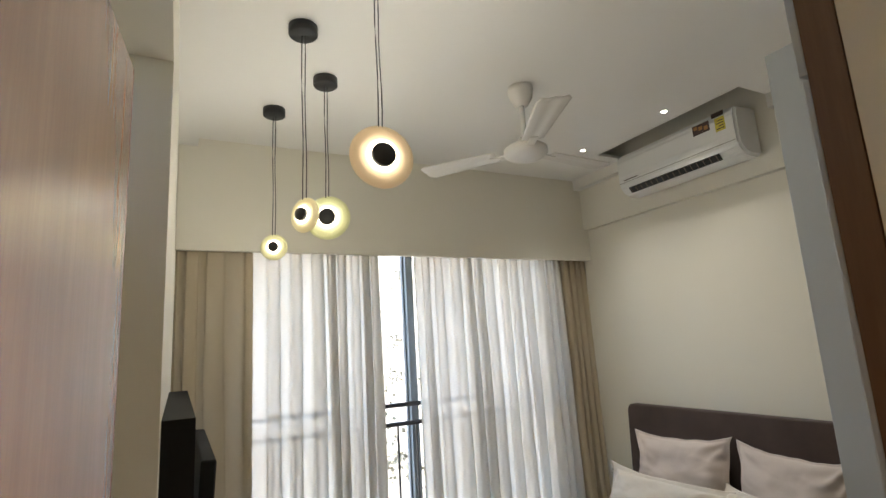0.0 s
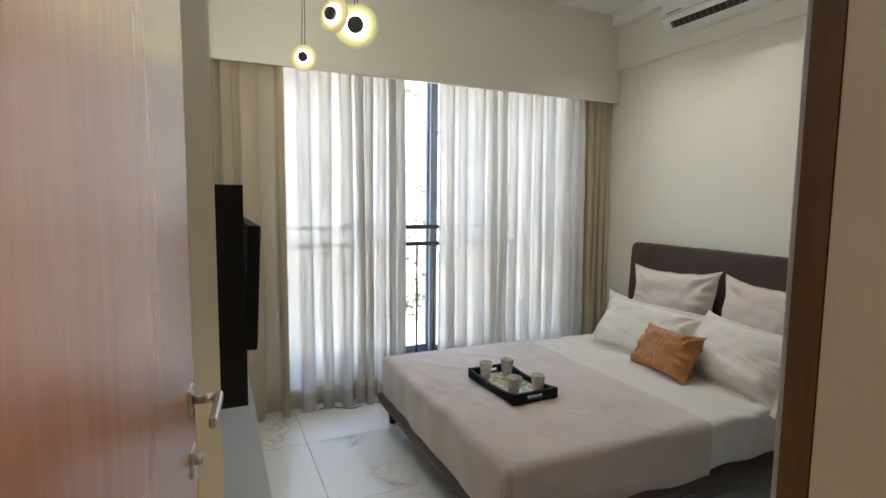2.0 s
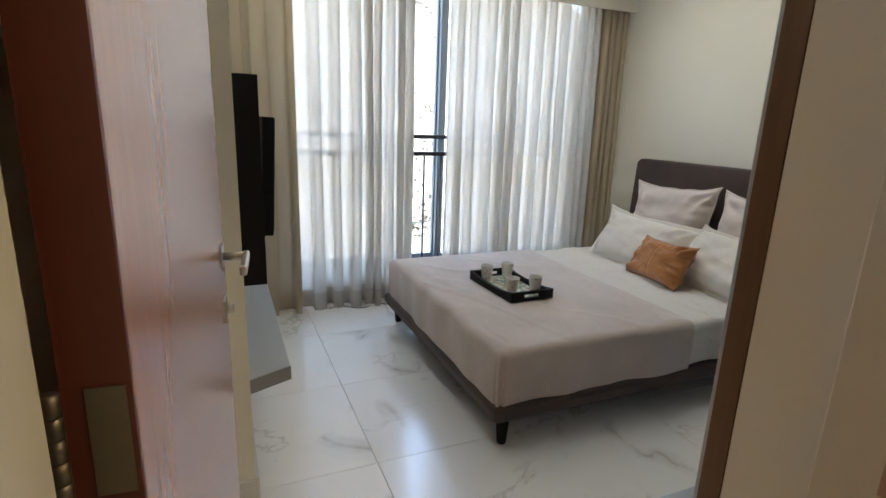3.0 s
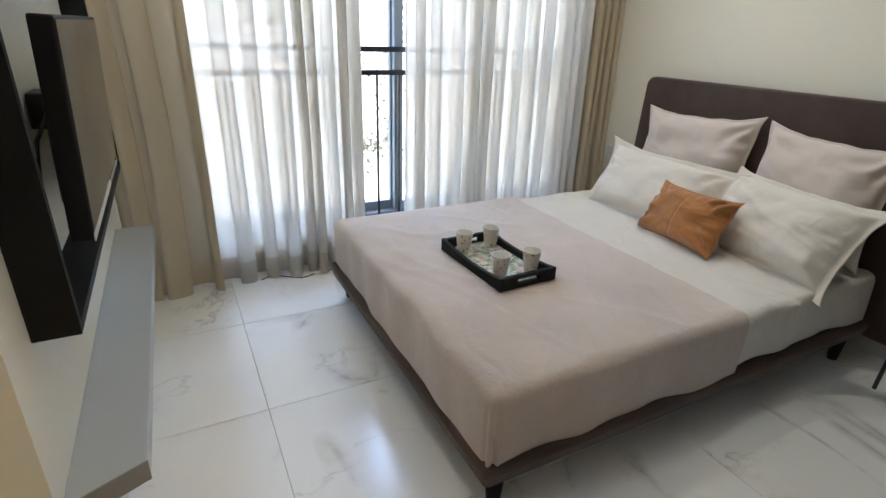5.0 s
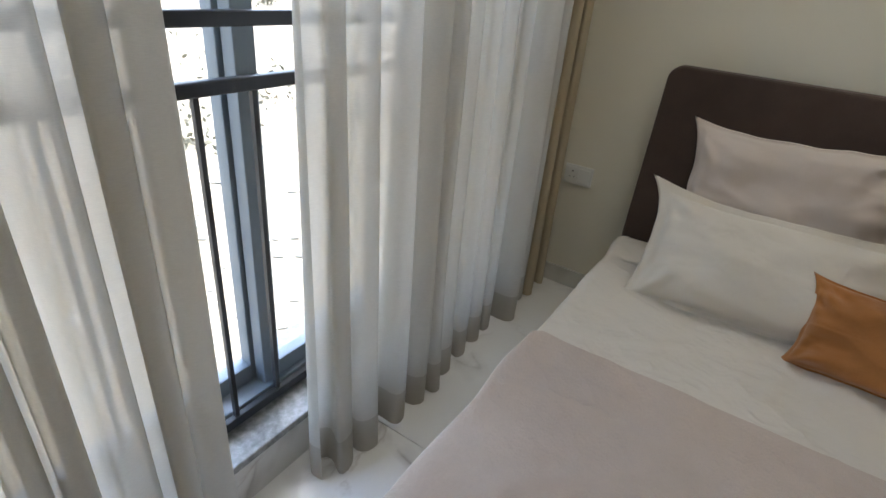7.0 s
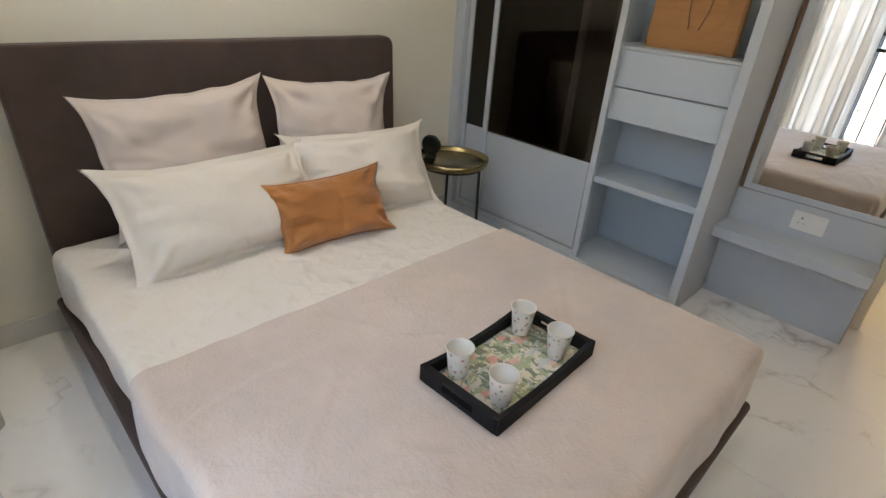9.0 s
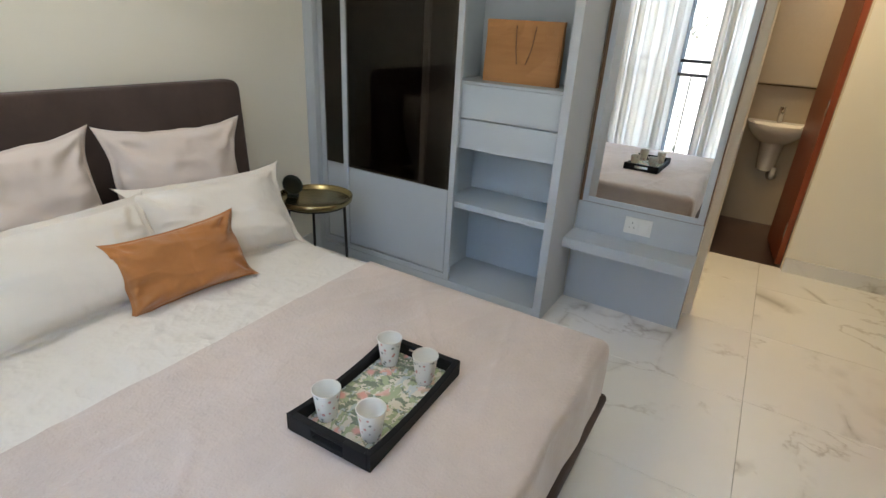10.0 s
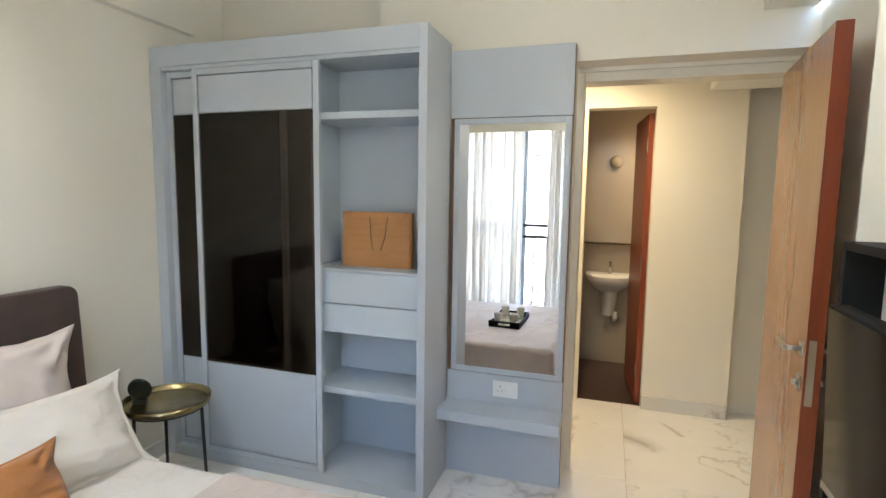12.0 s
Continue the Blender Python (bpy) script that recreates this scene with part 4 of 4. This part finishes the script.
for z in (0.25, 1.05, 1.9):
    part("hinge", box_bm(-0.004, 0.012, 0.035, 0.041, z - 0.05, z + 0.05, 0.001), M_STEEL, BDOOR, "steel hinge")

# ---- bathroom fittings ----
BASIN = thing("wash_basin", pose(0.63, -1.80, 0), "white ceramic wall basin on a half pedestal", "wash basin")
bm = grid_bm(24, 8, lambda u, v: (math.cos(math.pi * u) * (0.215 - 0.10 * v * v), 0.0 + math.sin(math.pi * u) ** 0.6 * (0.36 - 0.16 * v * v), 0.83 - 0.15 * v))
part("bowl", bm, M_CERAMIC, BASIN, smooth=True)
bm = bmesh.new()
rim = [bm.verts.new((math.cos(math.pi * k / 24) * 0.215, math.sin(math.pi * k / 24) ** 0.6 * 0.36, 0.83)) for k in range(25)]
inn = [bm.verts.new((math.cos(math.pi * k / 24) * 0.17, 0.10 + math.sin(math.pi * k / 24) ** 0.6 * 0.21, 0.825)) for k in range(25)]
low = [bm.verts.new((math.cos(math.pi * k / 24) * 0.10, 0.14 + math.sin(math.pi * k / 24) ** 0.6 * 0.10, 0.74)) for k in range(25)]
for a, b in ((rim, inn), (inn, low)):
    for k in range(24):
        bm.faces.new((a[k], a[k + 1], b[k + 1], b[k]))
    bm.faces.new((a[24], a[0], b[0], b[24]))
bm.faces.new(low)
part("basin_rim", bm, M_CERAMIC, BASIN)
bm = grid_bm(16, 6, lambda u, v: (math.cos(math.pi * u) * (0.09 - 0.025 * v), math.sin(math.pi * u) * (0.19 - 0.05 * v), 0.69 - 0.24 * v))
part("half_pedestal", bm, M_CERAMIC, BASIN, smooth=True)
TAP = thing("basin_tap", pose(0.63, -1.74, 0.828), "chrome pillar tap on the wash basin", "tap")
part("tap_body", tube_bm([(0, 0, 0), (0, 0, 0.12)], 0.017, 14), M_STEEL, TAP, smooth=True)
part("spout", tube_bm([(0, 0, 0.10), (0, 0.06, 0.115), (0, 0.12, 0.085)], 0.010, 12), M_STEEL, TAP, smooth=True)
TRAP = thing("waste_pipe", pose(0.57, -1.80, 0.40), "white plastic waste pipe on the bathroom wall", "pipe")
part("pipe", tube_bm([(0, 0, 0), (0, 0.06, 0), (0, 0.09, 0.02), (0, 0.09, 0.08)], 0.02, 12), M_WHITE, TRAP, smooth=True)
part("flange", tube_bm([(0, 0, 0), (0, 0.012, 0)], 0.04, 20), M_STEEL, TRAP, "chrome wall flange", True)
# only the thin shelf above the basin is built, no mirror
BM = thing("bathroom_mirror", pose(0.63, -1.80, 0), "thin tinted glass shelf above the basin", "mirror")
part("glass_shelf", box_bm(-0.30, 0.30, 0, 0.11, 1.10, 1.112, 0.002), M_DARKGLASS, BM)
bm = lathe_bm([(0.03, 0), (0.055, 0.0), (0.055, 0.03), (0.04, 0.045), (0.0, 0.05)], 24)
bm.transform(Matrix.Rotation(radians(-90), 4, "X"))
WL = thing("wall_lamp", pose(0.62, -1.80, 1.84), "round white wall lamp over the basin, switched off", "wall lamp")
part("lamp_cover", bm, M_LAMPGLASS, WL, smooth=True)

# ---- television panel and shelf ----
TVP = thing("media_unit", I, "black boxed unit on the wall behind the television", "media unit")
for z0, z1 in ((0.745, 0.765), (1.42, 1.44)):
    part("edge_board", box_bm(XL, 0.135, 1.765, 3.10, z0, z1, 0.001), M_BLACK, TVP)
for y0, y1 in ((1.745, 1.765), (3.10, 3.12)):
    part("end_board", box_bm(XL, 0.135, y0, y1, 0.745, 1.44, 0.001), M_BLACK, TVP)
TV = thing("television", pose(0.172, 2.23, 1.10, 0, 2.7, 0), "flat black television on a wall arm", "television")
part("cabinet", box_bm(-0.028, 0.012, -0.37, 0.37, -0.21, 0.21, 0.005), M_BLACK, TV)
part("rear_housing", box_bm(-0.052, -0.028, -0.24, 0.24, -0.17, 0.05, 0.008), M_BLACK, TV, "ribbed black rear housing")
part("screen", box_bm(0.012, 0.0135, -0.362, 0.362, -0.192, 0.203), M_SCREEN, TV, "dark glossy screen")
part("bezel", box_bm(0.012, 0.0150, -0.37, 0.37, -0.21, -0.194, 0.001), M_STEEL, TV, "thin silver lower bezel")
part("wall_arm", box_bm(-0.112, -0.052, -0.05, 0.05, -0.04, 0.04, 0.004), M_BLACK_METAL, TV)
part("label_plate", box_bm(-0.030, -0.0285, -0.34, -0.26, -0.19, -0.165, 0.0005), M_STEEL, TV, "silver label on the rear")
part("cord", tube_bm([(-0.05, -0.20, 0.02), (-0.07, -0.25, -0.03), (-0.08, -0.24, -0.12), (-0.09, -0.20, -0.16), (-0.10, -0.12, -0.10)], 0.004, 8), M_BLACK_METAL, TV, "looped black power cord", True)
SH = bmesh.new()
vs = [(XL, 1.625), (0.196, 1.69), (0.206, 3.225), (XL, 3.225)]
lo_, hi_ = [SH.verts.new((x, y, 0.40)) for x, y in vs], [SH.verts.new((x, y, 0.452)) for x, y in vs]
SH.faces.new(hi_)
SH.faces.new(lo_[::-1])
for k in range(4):
    SH.faces.new((lo_[k], lo_[(k + 1) % 4], hi_[(k + 1) % 4], hi_[k]))
bmesh.ops.recalc_face_normals(SH, faces=SH.faces[:])
bmesh.ops.bevel(SH, geom=SH.edges[:], offset=0.002, segments=1, affect="EDGES")
SHELF = thing("wall_shelf", I, "long floating grey laminate shelf under the television", "shelf")
part("board", SH, M_SHELF, SHELF)
eb = bmesh.new()
q = [(XL, 1.6225), (0.197, 1.6875), (0.197, 1.690), (XL, 1.625)]
lo_, hi_ = [eb.verts.new((x, y, 0.4005)) for x, y in q], [eb.verts.new((x, y, 0.4515)) for x, y in q]
eb.faces.new(hi_)
eb.faces.new(lo_[::-1])
for k in range(4):
    eb.faces.new((lo_[k], lo_[(k + 1) % 4], hi_[(k + 1) % 4], hi_[k]))
bmesh.ops.recalc_face_normals(eb, faces=eb.faces[:])
part("edge_band", eb, M_SHELF_EDGE, SHELF, "darker grey edge band")

# ---- curtains ----
def curtain_bm(x0, x1, y, z0, z1, folds, amp, seed, nz=16, bunch=1.0):
    """A pleated sheet: tight pinch pleats at the head, wider loose folds below; bunch gathers the cloth towards one end."""
    n = folds * 18
    def f(u, v):
        z = z0 + (z1 - z0) * v
        h = z / 2.36
        loose = 1 - h
        ph = 2 * math.pi * folds * (u + 0.62 / folds * noise.noise(Vector((u * folds * 0.45, seed, 0))))
        big = 0.7 + 0.75 * noise.noise(Vector((u * folds * 0.55, seed + 5, h * 0.5)))
        a = amp * (0.42 + 0.75 * loose ** 0.7) * max(big, 0.25)
        a *= 1 - 0.55 * max(0.0, 1 - (2.36 - z) / 0.16) ** 0.8
        a *= 1 + 0.25 * noise.noise(Vector((u * folds * 1.3, seed + 8, h * 2.5)))
        half = 0.30 * amp * loose * math.sin(0.5 * ph + seed)
        sway = 0.035 * loose * noise.noise(Vector((u * 4, seed + 2, h * 1.5)))
        side = -1.38 * (x1 - x0) / (2 * math.pi * folds) * math.sin(2 * ph) * (0.75 + 0.5 * noise.noise(Vector((u * folds * 0.6, seed + 9, h))))
        k = u ** bunch
        return (x0 + (x1 - x0) * k + side + sway * min(u, 1 - u) * 4, min(y - 0.022 * loose + a * math.sin(ph) + half + 0.5 * sway, 3.507 + 0.006 * math.sin(ph)), z + 0.004 * math.sin(ph * 0.5))
    return grid_bm(n, nz, f)


def curtain(name, x0, x1, y, folds, amp, seed, cloth_m, hem_m, label, bunch=1.0):
    c = thing(name, I, label, "curtain", "window curtains")
    part("cloth", curtain_bm(x0, x1, y, 0.13 if hem_m else 0.003, 2.36, folds, amp, seed, 16, bunch), cloth_m, c, smooth=True)
    if hem_m:
        part("hem", curtain_bm(x0, x1, y, 0.004, 0.13, folds, amp, seed, 3, bunch), hem_m, c, "double-folded bottom hem", True)
    part("heading_tape", box_bm(x0, x1, y - 0.012, y + 0.012, 2.36, 2.40, 0.002), M_DRAPE, c)
    return c


curtain("drape", 0.07, 0.47, 3.415, 3, 0.066, 1.0, M_DRAPE, None, "beige opaque side curtain gathered at the wall")
curtain("drape", 2.80, 3.085, 3.435, 4, 0.042, 2.0, M_DRAPE, None, "beige opaque side curtain gathered at the wall")
curtain("sheer_curtain", 0.44, 1.275, 3.455, 8, 0.076, 3.0, M_SHEER, M_HEM, "ivory sheer curtain with a deep hem, drawn over the window", 0.68)
curtain("sheer_curtain", 1.545, 2.84, 3.455, 12, 0.070, 4.0, M_SHEER, M_HEM, "ivory sheer curtain with a deep hem, drawn over the window")
TRACK = thing("curtain_track", I, "white aluminium curtain track inside the pelmet", "curtain track")
part("track", box_bm(0.06, 3.06, 3.42, 3.47, 2.40, 2.425, 0.003), M_WHITE, TRACK)

CABLE = thing("floor_cable", I, "thin dark cable with a white connector on the floor", "cable")
part("wire", tube_bm([(0.66 + 0.05 * k, 3.40 + 0.035 * math.sin(k * 1.1) - 0.006 * k, 0.003) for k in range(10)], 0.003, 8), M_BLACK_METAL, CABLE, smooth=True)
part("connector", box_bm(0.93, 0.99, 3.365, 3.38, 0.0, 0.012, 0.003), M_WHITE, CABLE, "white plastic connector")

# ---- window ----
WIN = tagged(new("window_1"), "tall grey-blue aluminium sliding window to the balcony side", "window", "", "structure")
WB, WT = 0.176, 2.40
part("window_frame", frame_bm(0.16, 2.95, WB, WT, 0.05, 3.63, 3.74), M_ALU, WIN)
for x0, x1, y0 in ((0.21, 1.60, 3.690), (1.555, 2.90, 3.645)):
    sash = part("sash", frame_bm(x0, x1, WB + 0.05, WT - 0.05, 0.055, y0, y0 + 0.04), M_ALU, WIN)
    g = part("pane", box_bm(x0 + 0.055, x1 - 0.055, y0 + 0.017, y0 + 0.023, WB + 0.105, WT - 0.105), M_GLASS, sash)
    g.visible_shadow = False
RAILING = thing("window_railing", I, "dark metal safety railing across the window", "railing")
for z in (1.20, 1.075):
    part("rail", box_bm(0.16, 2.95, 3.604, 3.628, z - 0.015, z + 0.015, 0.004), M_RAIL, RAILING)
part("bottom_rail", box_bm(0.16, 2.95, 3.606, 3.626, 0.19, 0.22, 0.003), M_RAIL, RAILING)
for k in range(21):
    x = 0.2065 + k * 0.1365
    part("baluster", box_bm(x - 0.006, x + 0.006, 3.610, 3.622, 0.22, 1.06), M_RAIL, RAILING)

# ---- air conditioner ----
AC = thing("air_conditioner", pose(XR - 0.05, 2.285, 2.682), "white split air conditioner under the ceiling cut-out", "air conditioner")
prof = [(0, -0.14), (-0.10, -0.15), (-0.155, -0.135), (-0.195, -0.09), (-0.205, -0.03), (-0.205, 0.10), (-0.19, 0.14), (0, 0.15)]
bm = bmesh.new()
ends = []
for y in (-0.447, 0.447):
    ends.append([bm.verts.new((x, y, z)) for x, z in prof])
for k in range(len(prof)):
    j = (k + 1) % len(prof)
    bm.faces.new((ends[0][k], ends[0][j], ends[1][j], ends[1][k]))
bm.faces.new(ends[0][::-1])
bm.faces.new(ends[1])
bmesh.ops.recalc_face_normals(bm, faces=bm.faces[:])
bmesh.ops.bevel(bm, geom=bm.edges[:], offset=0.014, segments=3, affect="EDGES")
part("housing", bm, M_WHITE, AC)
bm = box_bm(-0.005, 0.005, -0.34, 0.34, -0.022, 0.022, 0.002)
bm.transform(Matrix.Translation((-0.175, 0.03, -0.118)) @ Matrix.Rotation(radians(-38), 4, "Y"))
part("air_outlet", bm, M_DARK, AC, "dark open air outlet")
for k in range(16):
    bm = box_bm(-0.007, 0.007, -0.002, 0.002, -0.02, 0.02)
    bm.transform(Matrix.Translation((-0.176, -0.29 + k * 0.043, -0.119)) @ Matrix.Rotation(radians(-38), 4, "Y"))
    part("louvre", bm, M_COPPER, AC)
part("display", box_bm(-0.208, -0.205, 0.27, 0.39, -0.05, -0.044), M_STICKER, AC)
part("energy_sticker", box_bm(-0.2075, -0.205, -0.385, -0.325, 0.02, 0.10), M_YELLOW, AC, "yellow energy sticker")
part("promo_sticker", box_bm(-0.2075, -0.205, -0.29, -0.18, 0.05, 0.11), M_STICKER, AC, "dark promotional sticker")
part("promo_sticker", box_bm(-0.2075, -0.205, -0.385, -0.31, 0.108, 0.135), M_STICKER, AC, "dark promotional sticker")
for k in range(4):
    part("print_bar", box_bm(-0.2085, -0.2076, -0.378, -0.378 + (0.046, 0.03, 0.042, 0.036)[k], 0.03 + 0.016 * k, 0.036 + 0.016 * k), M_STICKER, AC, "dark printed line on the sticker")
for k in range(3):
    part("print_patch", box_bm(-0.2085, -0.2076, -0.28 + 0.034 * k, -0.256 + 0.034 * k, 0.062 + 0.01 * k, 0.086 + 0.008 * k), M_PAPER, AC, "tan printed picture patch")
part("panel_seam", box_bm(-0.2062, -0.2048, -0.43, 0.43, -0.063, -0.0605), M_COPPER, AC, "thin seam of the front flap")

# ---- ceiling fan ----
FAN = thing("ceiling_fan", pose(1.606, 2.165, ZC), "ivory three-blade ceiling fan at rest", "ceiling fan")
part("canopy", lathe_bm([(0.0, 0), (0.062, 0), (0.064, -0.02), (0.058, -0.06), (0.035, -0.10), (0.0, -0.105)], 32), M_FANWHITE, FAN, smooth=True)
part("down_rod", tube_bm([(0, 0, -0.10), (0, 0, -0.30)], 0.013, 14), M_FANWHITE, FAN, smooth=True)
part("motor", lathe_bm([(0.0, -0.27), (0.03, -0.275), (0.04, -0.30), (0.085, -0.315), (0.108, -0.332), (0.110, -0.358), (0.092, -0.374), (0.06, -0.380), (0.0, -0.382)], 40), M_FANWHITE, FAN, smooth=True)


def blade_bm():
    def f(u, v):
        r = 0.15 + 0.42 * u
        w = (0.11 + 0.04 * u) * (1 - 0.25 * max(u - 0.94, 0) / 0.06)
        y = (v - 0.5) * w
        return (r, y, -0.345 + y * 0.10 + 0.002 * math.cos(v * math.pi * 4))
    bm = grid_bm(16, 12, f)
    g = bmesh.ops.extrude_face_region(bm, geom=bm.faces[:])
    for v in g["geom"]:
        if isinstance(v, bmesh.types.BMVert):
            v.co.z += 0.004
    bmesh.ops.recalc_face_normals(bm, faces=bm.faces[:])
    return bm


for a in (246, 126, 6):
    b = part("blade", blade_bm(), M_FANWHITE, FAN, "ribbed ivory blade", True, pose(0, 0, 0, 0, 0, a))
    part("blade_bracket", box_bm(0.10, 0.19, -0.02, 0.02, -0.353, -0.345, 0.002), M_FANWHITE, b)


# ---- pendant lamps ----
def pendant(x, y, drop, r, turn, tint, label):
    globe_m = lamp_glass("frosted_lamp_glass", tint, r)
    p = thing("pendant_lamp", pose(x, y, ZC), label, "pendant lamp", "cluster of pendant lamps")
    part("canopy", lathe_bm([(0, 0), (0.056, 0), (0.056, -0.036), (0.052, -0.040), (0, -0.040)], 32), M_BLACK_METAL, p, "black drum ceiling canopy", True)
    for s in (-1, 1):
        pts = []
        for k in range(9):
            t = k / 8
            pts.append((s * (0.006 + 0.0018 * math.sin(t * 9 + s)), 0.001 * math.sin(t * 13), -0.04 - (drop - r * 0.9 - 0.04) * t))
        part("cable", tube_bm(pts, 0.0022, 6), M_BLACK_METAL, p, "thin twisted black cable")
    m = Matrix.Translation((0, 0, -drop)) @ Matrix.Rotation(radians(turn), 4, "Z") @ Matrix.Rotation(radians(90), 4, "X")
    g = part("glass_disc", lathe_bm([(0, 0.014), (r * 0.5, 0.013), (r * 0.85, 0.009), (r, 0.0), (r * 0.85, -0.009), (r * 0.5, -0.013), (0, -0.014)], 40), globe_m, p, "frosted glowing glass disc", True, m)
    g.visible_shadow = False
    bulb = new("pendant_bulb", bpy.data.lights.new("pendant_bulb", "POINT"))
    bulb.data.energy, bulb.data.color, bulb.data.shadow_soft_size = 4.2 * r, (1.0, 0.95, 0.84), r * 0.6
    bulb.location = (x, y, ZC - drop)
    for s in (-1, 1):
        part("light_ring", lathe_bm([(r * 0.36, s * 0.0145), (r * 0.50, s * 0.0145), (r * 0.50, s * 0.0165), (r * 0.36, s * 0.0165), (r * 0.36, s * 0.0145)], 40), M_RING, g, "bright light ring")
        part("hub_cap", lathe_bm([(0, s * 0.0145), (r * 0.37, s * 0.0145), (r * 0.37, s * 0.028), (r * 0.33, s * 0.032), (0, s * 0.032)], 32), M_BLACK_METAL, g, "round black hub", True)
    return p


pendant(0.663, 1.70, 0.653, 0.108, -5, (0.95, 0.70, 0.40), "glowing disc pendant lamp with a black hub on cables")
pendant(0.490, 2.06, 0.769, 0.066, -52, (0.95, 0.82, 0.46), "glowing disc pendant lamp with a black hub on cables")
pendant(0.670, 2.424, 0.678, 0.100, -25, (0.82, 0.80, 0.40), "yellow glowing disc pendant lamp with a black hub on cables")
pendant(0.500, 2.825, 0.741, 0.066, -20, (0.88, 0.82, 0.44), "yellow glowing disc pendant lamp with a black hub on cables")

# ---- outdoors ----
M_EARTH = surface("dry_pale_earth", (0.22, 0.19, 0.155), 0.6, 0.95, large=0.06, fine=0.9, bump=0.3, depth=0.1, tint=(0.16, 0.14, 0.10))
M_FOLIAGE = surface("scrub_foliage", (0.12, 0.11, 0.075), 0.8, 0.9, large=1.0, fine=8)
M_STONE = surface("pale_rubble", (0.40, 0.38, 0.34), 0.65, 0.9, large=1.0, fine=10, bump=0.3)


def ground_z(x, y):
    d = max(y - 25, 0)
    return -7 + 0.40 * d * (0.7 + 0.5 * noise.noise(Vector((x * 0.006, y * 0.006, 3)))) + 0.5 * noise.noise(Vector((x * 0.06, y * 0.06, 0)))


def ground_point(u, v):
    x, y = ((2 * u - 1) * abs(2 * u - 1)) * 600, ((2 * v - 1) * abs(2 * v - 1)) * 600
    return (x, y, ground_z(x, y))


setting("ground", grid_bm(80, 80, ground_point), M_EARTH, "dry pale earth slope rising to hills", "ground", True)
rng = random.Random(5)
me_b = bpy.data.meshes.new("scrub")
vb, fb = [], []
for k in range(1500):
    x, y = rng.uniform(-80, 130), 24 + 150 * rng.random() ** 1.5
    z, s = ground_z(x, y), rng.uniform(0.6, 2.6)
    for q in range(60):
        c = Vector((x + rng.gauss(0, s * 0.5), y + rng.gauss(0, s * 0.5), z + abs(rng.gauss(s * 0.4, s * 0.3))))
        a = Vector((rng.gauss(0, 1), rng.gauss(0, 1), rng.gauss(0, 1))).normalized() * rng.uniform(0.08, 0.22)
        b = a.cross(Vector((rng.gauss(0, 1), rng.gauss(0, 1), rng.gauss(0, 1)))).normalized() * rng.uniform(0.06, 0.14)
        i0 = len(vb)
        vb += [c + a, c + b, c - a, c - b]
        fb.append((i0, i0 + 1, i0 + 2, i0 + 3))
me_b.from_pydata(vb, [], fb)
me_b.materials.append(M_FOLIAGE)
tagged(new("scrub", me_b), "scattered green scrub on the dry slope", "bushes", "", "stuff")
me_r = bpy.data.meshes.new("rubble")
vb, fb = [], []
for k in range(900):
    x, y = rng.uniform(-12, 25), 10 + 16 * rng.random()
    s = rng.uniform(0.05, 0.26)
    z = ground_z(x, y) + s * 0.2
    i0 = len(vb)
    for dx, dy, dz in ((1, 0, 0), (-1, 0, 0), (0, 1, 0), (0, -1, 0), (0, 0, 1), (0, 0, -1)):
        vb.append((x + dx * s * rng.uniform(0.6, 1.2), y + dy * s * rng.uniform(0.6, 1.2), z + dz * s * rng.uniform(0.5, 0.9)))
    for a in (0, 1):
        for b in (2, 3):
            for c in (4, 5):
                fb.append((i0 + a, i0 + b, i0 + c))
me_r.from_pydata(vb, [], fb)
me_r.materials.append(M_STONE)
tagged(new("rubble", me_r), "loose pale rubble on the ground outside", "stones", "", "stuff")

# ---- floor tiles ----
PX, PY, X0, Y0, G = 1.31, 0.656, 0.508, 2.305, 0.0012
made = {}
for i in range(-2, 3):
    for j in range(-5, 2):
        xa, xb = max(X0 + i * PX, -1.8) + G, min(X0 + (i + 1) * PX, XR) - G
        ya, yb = max(Y0 + j * PY, -0.75) + G, min(Y0 + (j + 1) * PY, 3.53) - G
        if xb - xa < 0.02 or yb - ya < 0.02:
            continue
        key = (round(xb - xa, 3), round(yb - ya, 3))
        if key not in made:
            b = box_bm(0, key[0], 0, key[1], -0.006, 0, 0.0008, 1)
            me = bpy.data.meshes.new("tile")
            b.to_mesh(me)
            b.free()
            me.materials.append(M_TILE)
            made[key] = me
        t = new("tile", made[key])
        t.parent = FLOOR
        t.location = (xa, ya, 0)
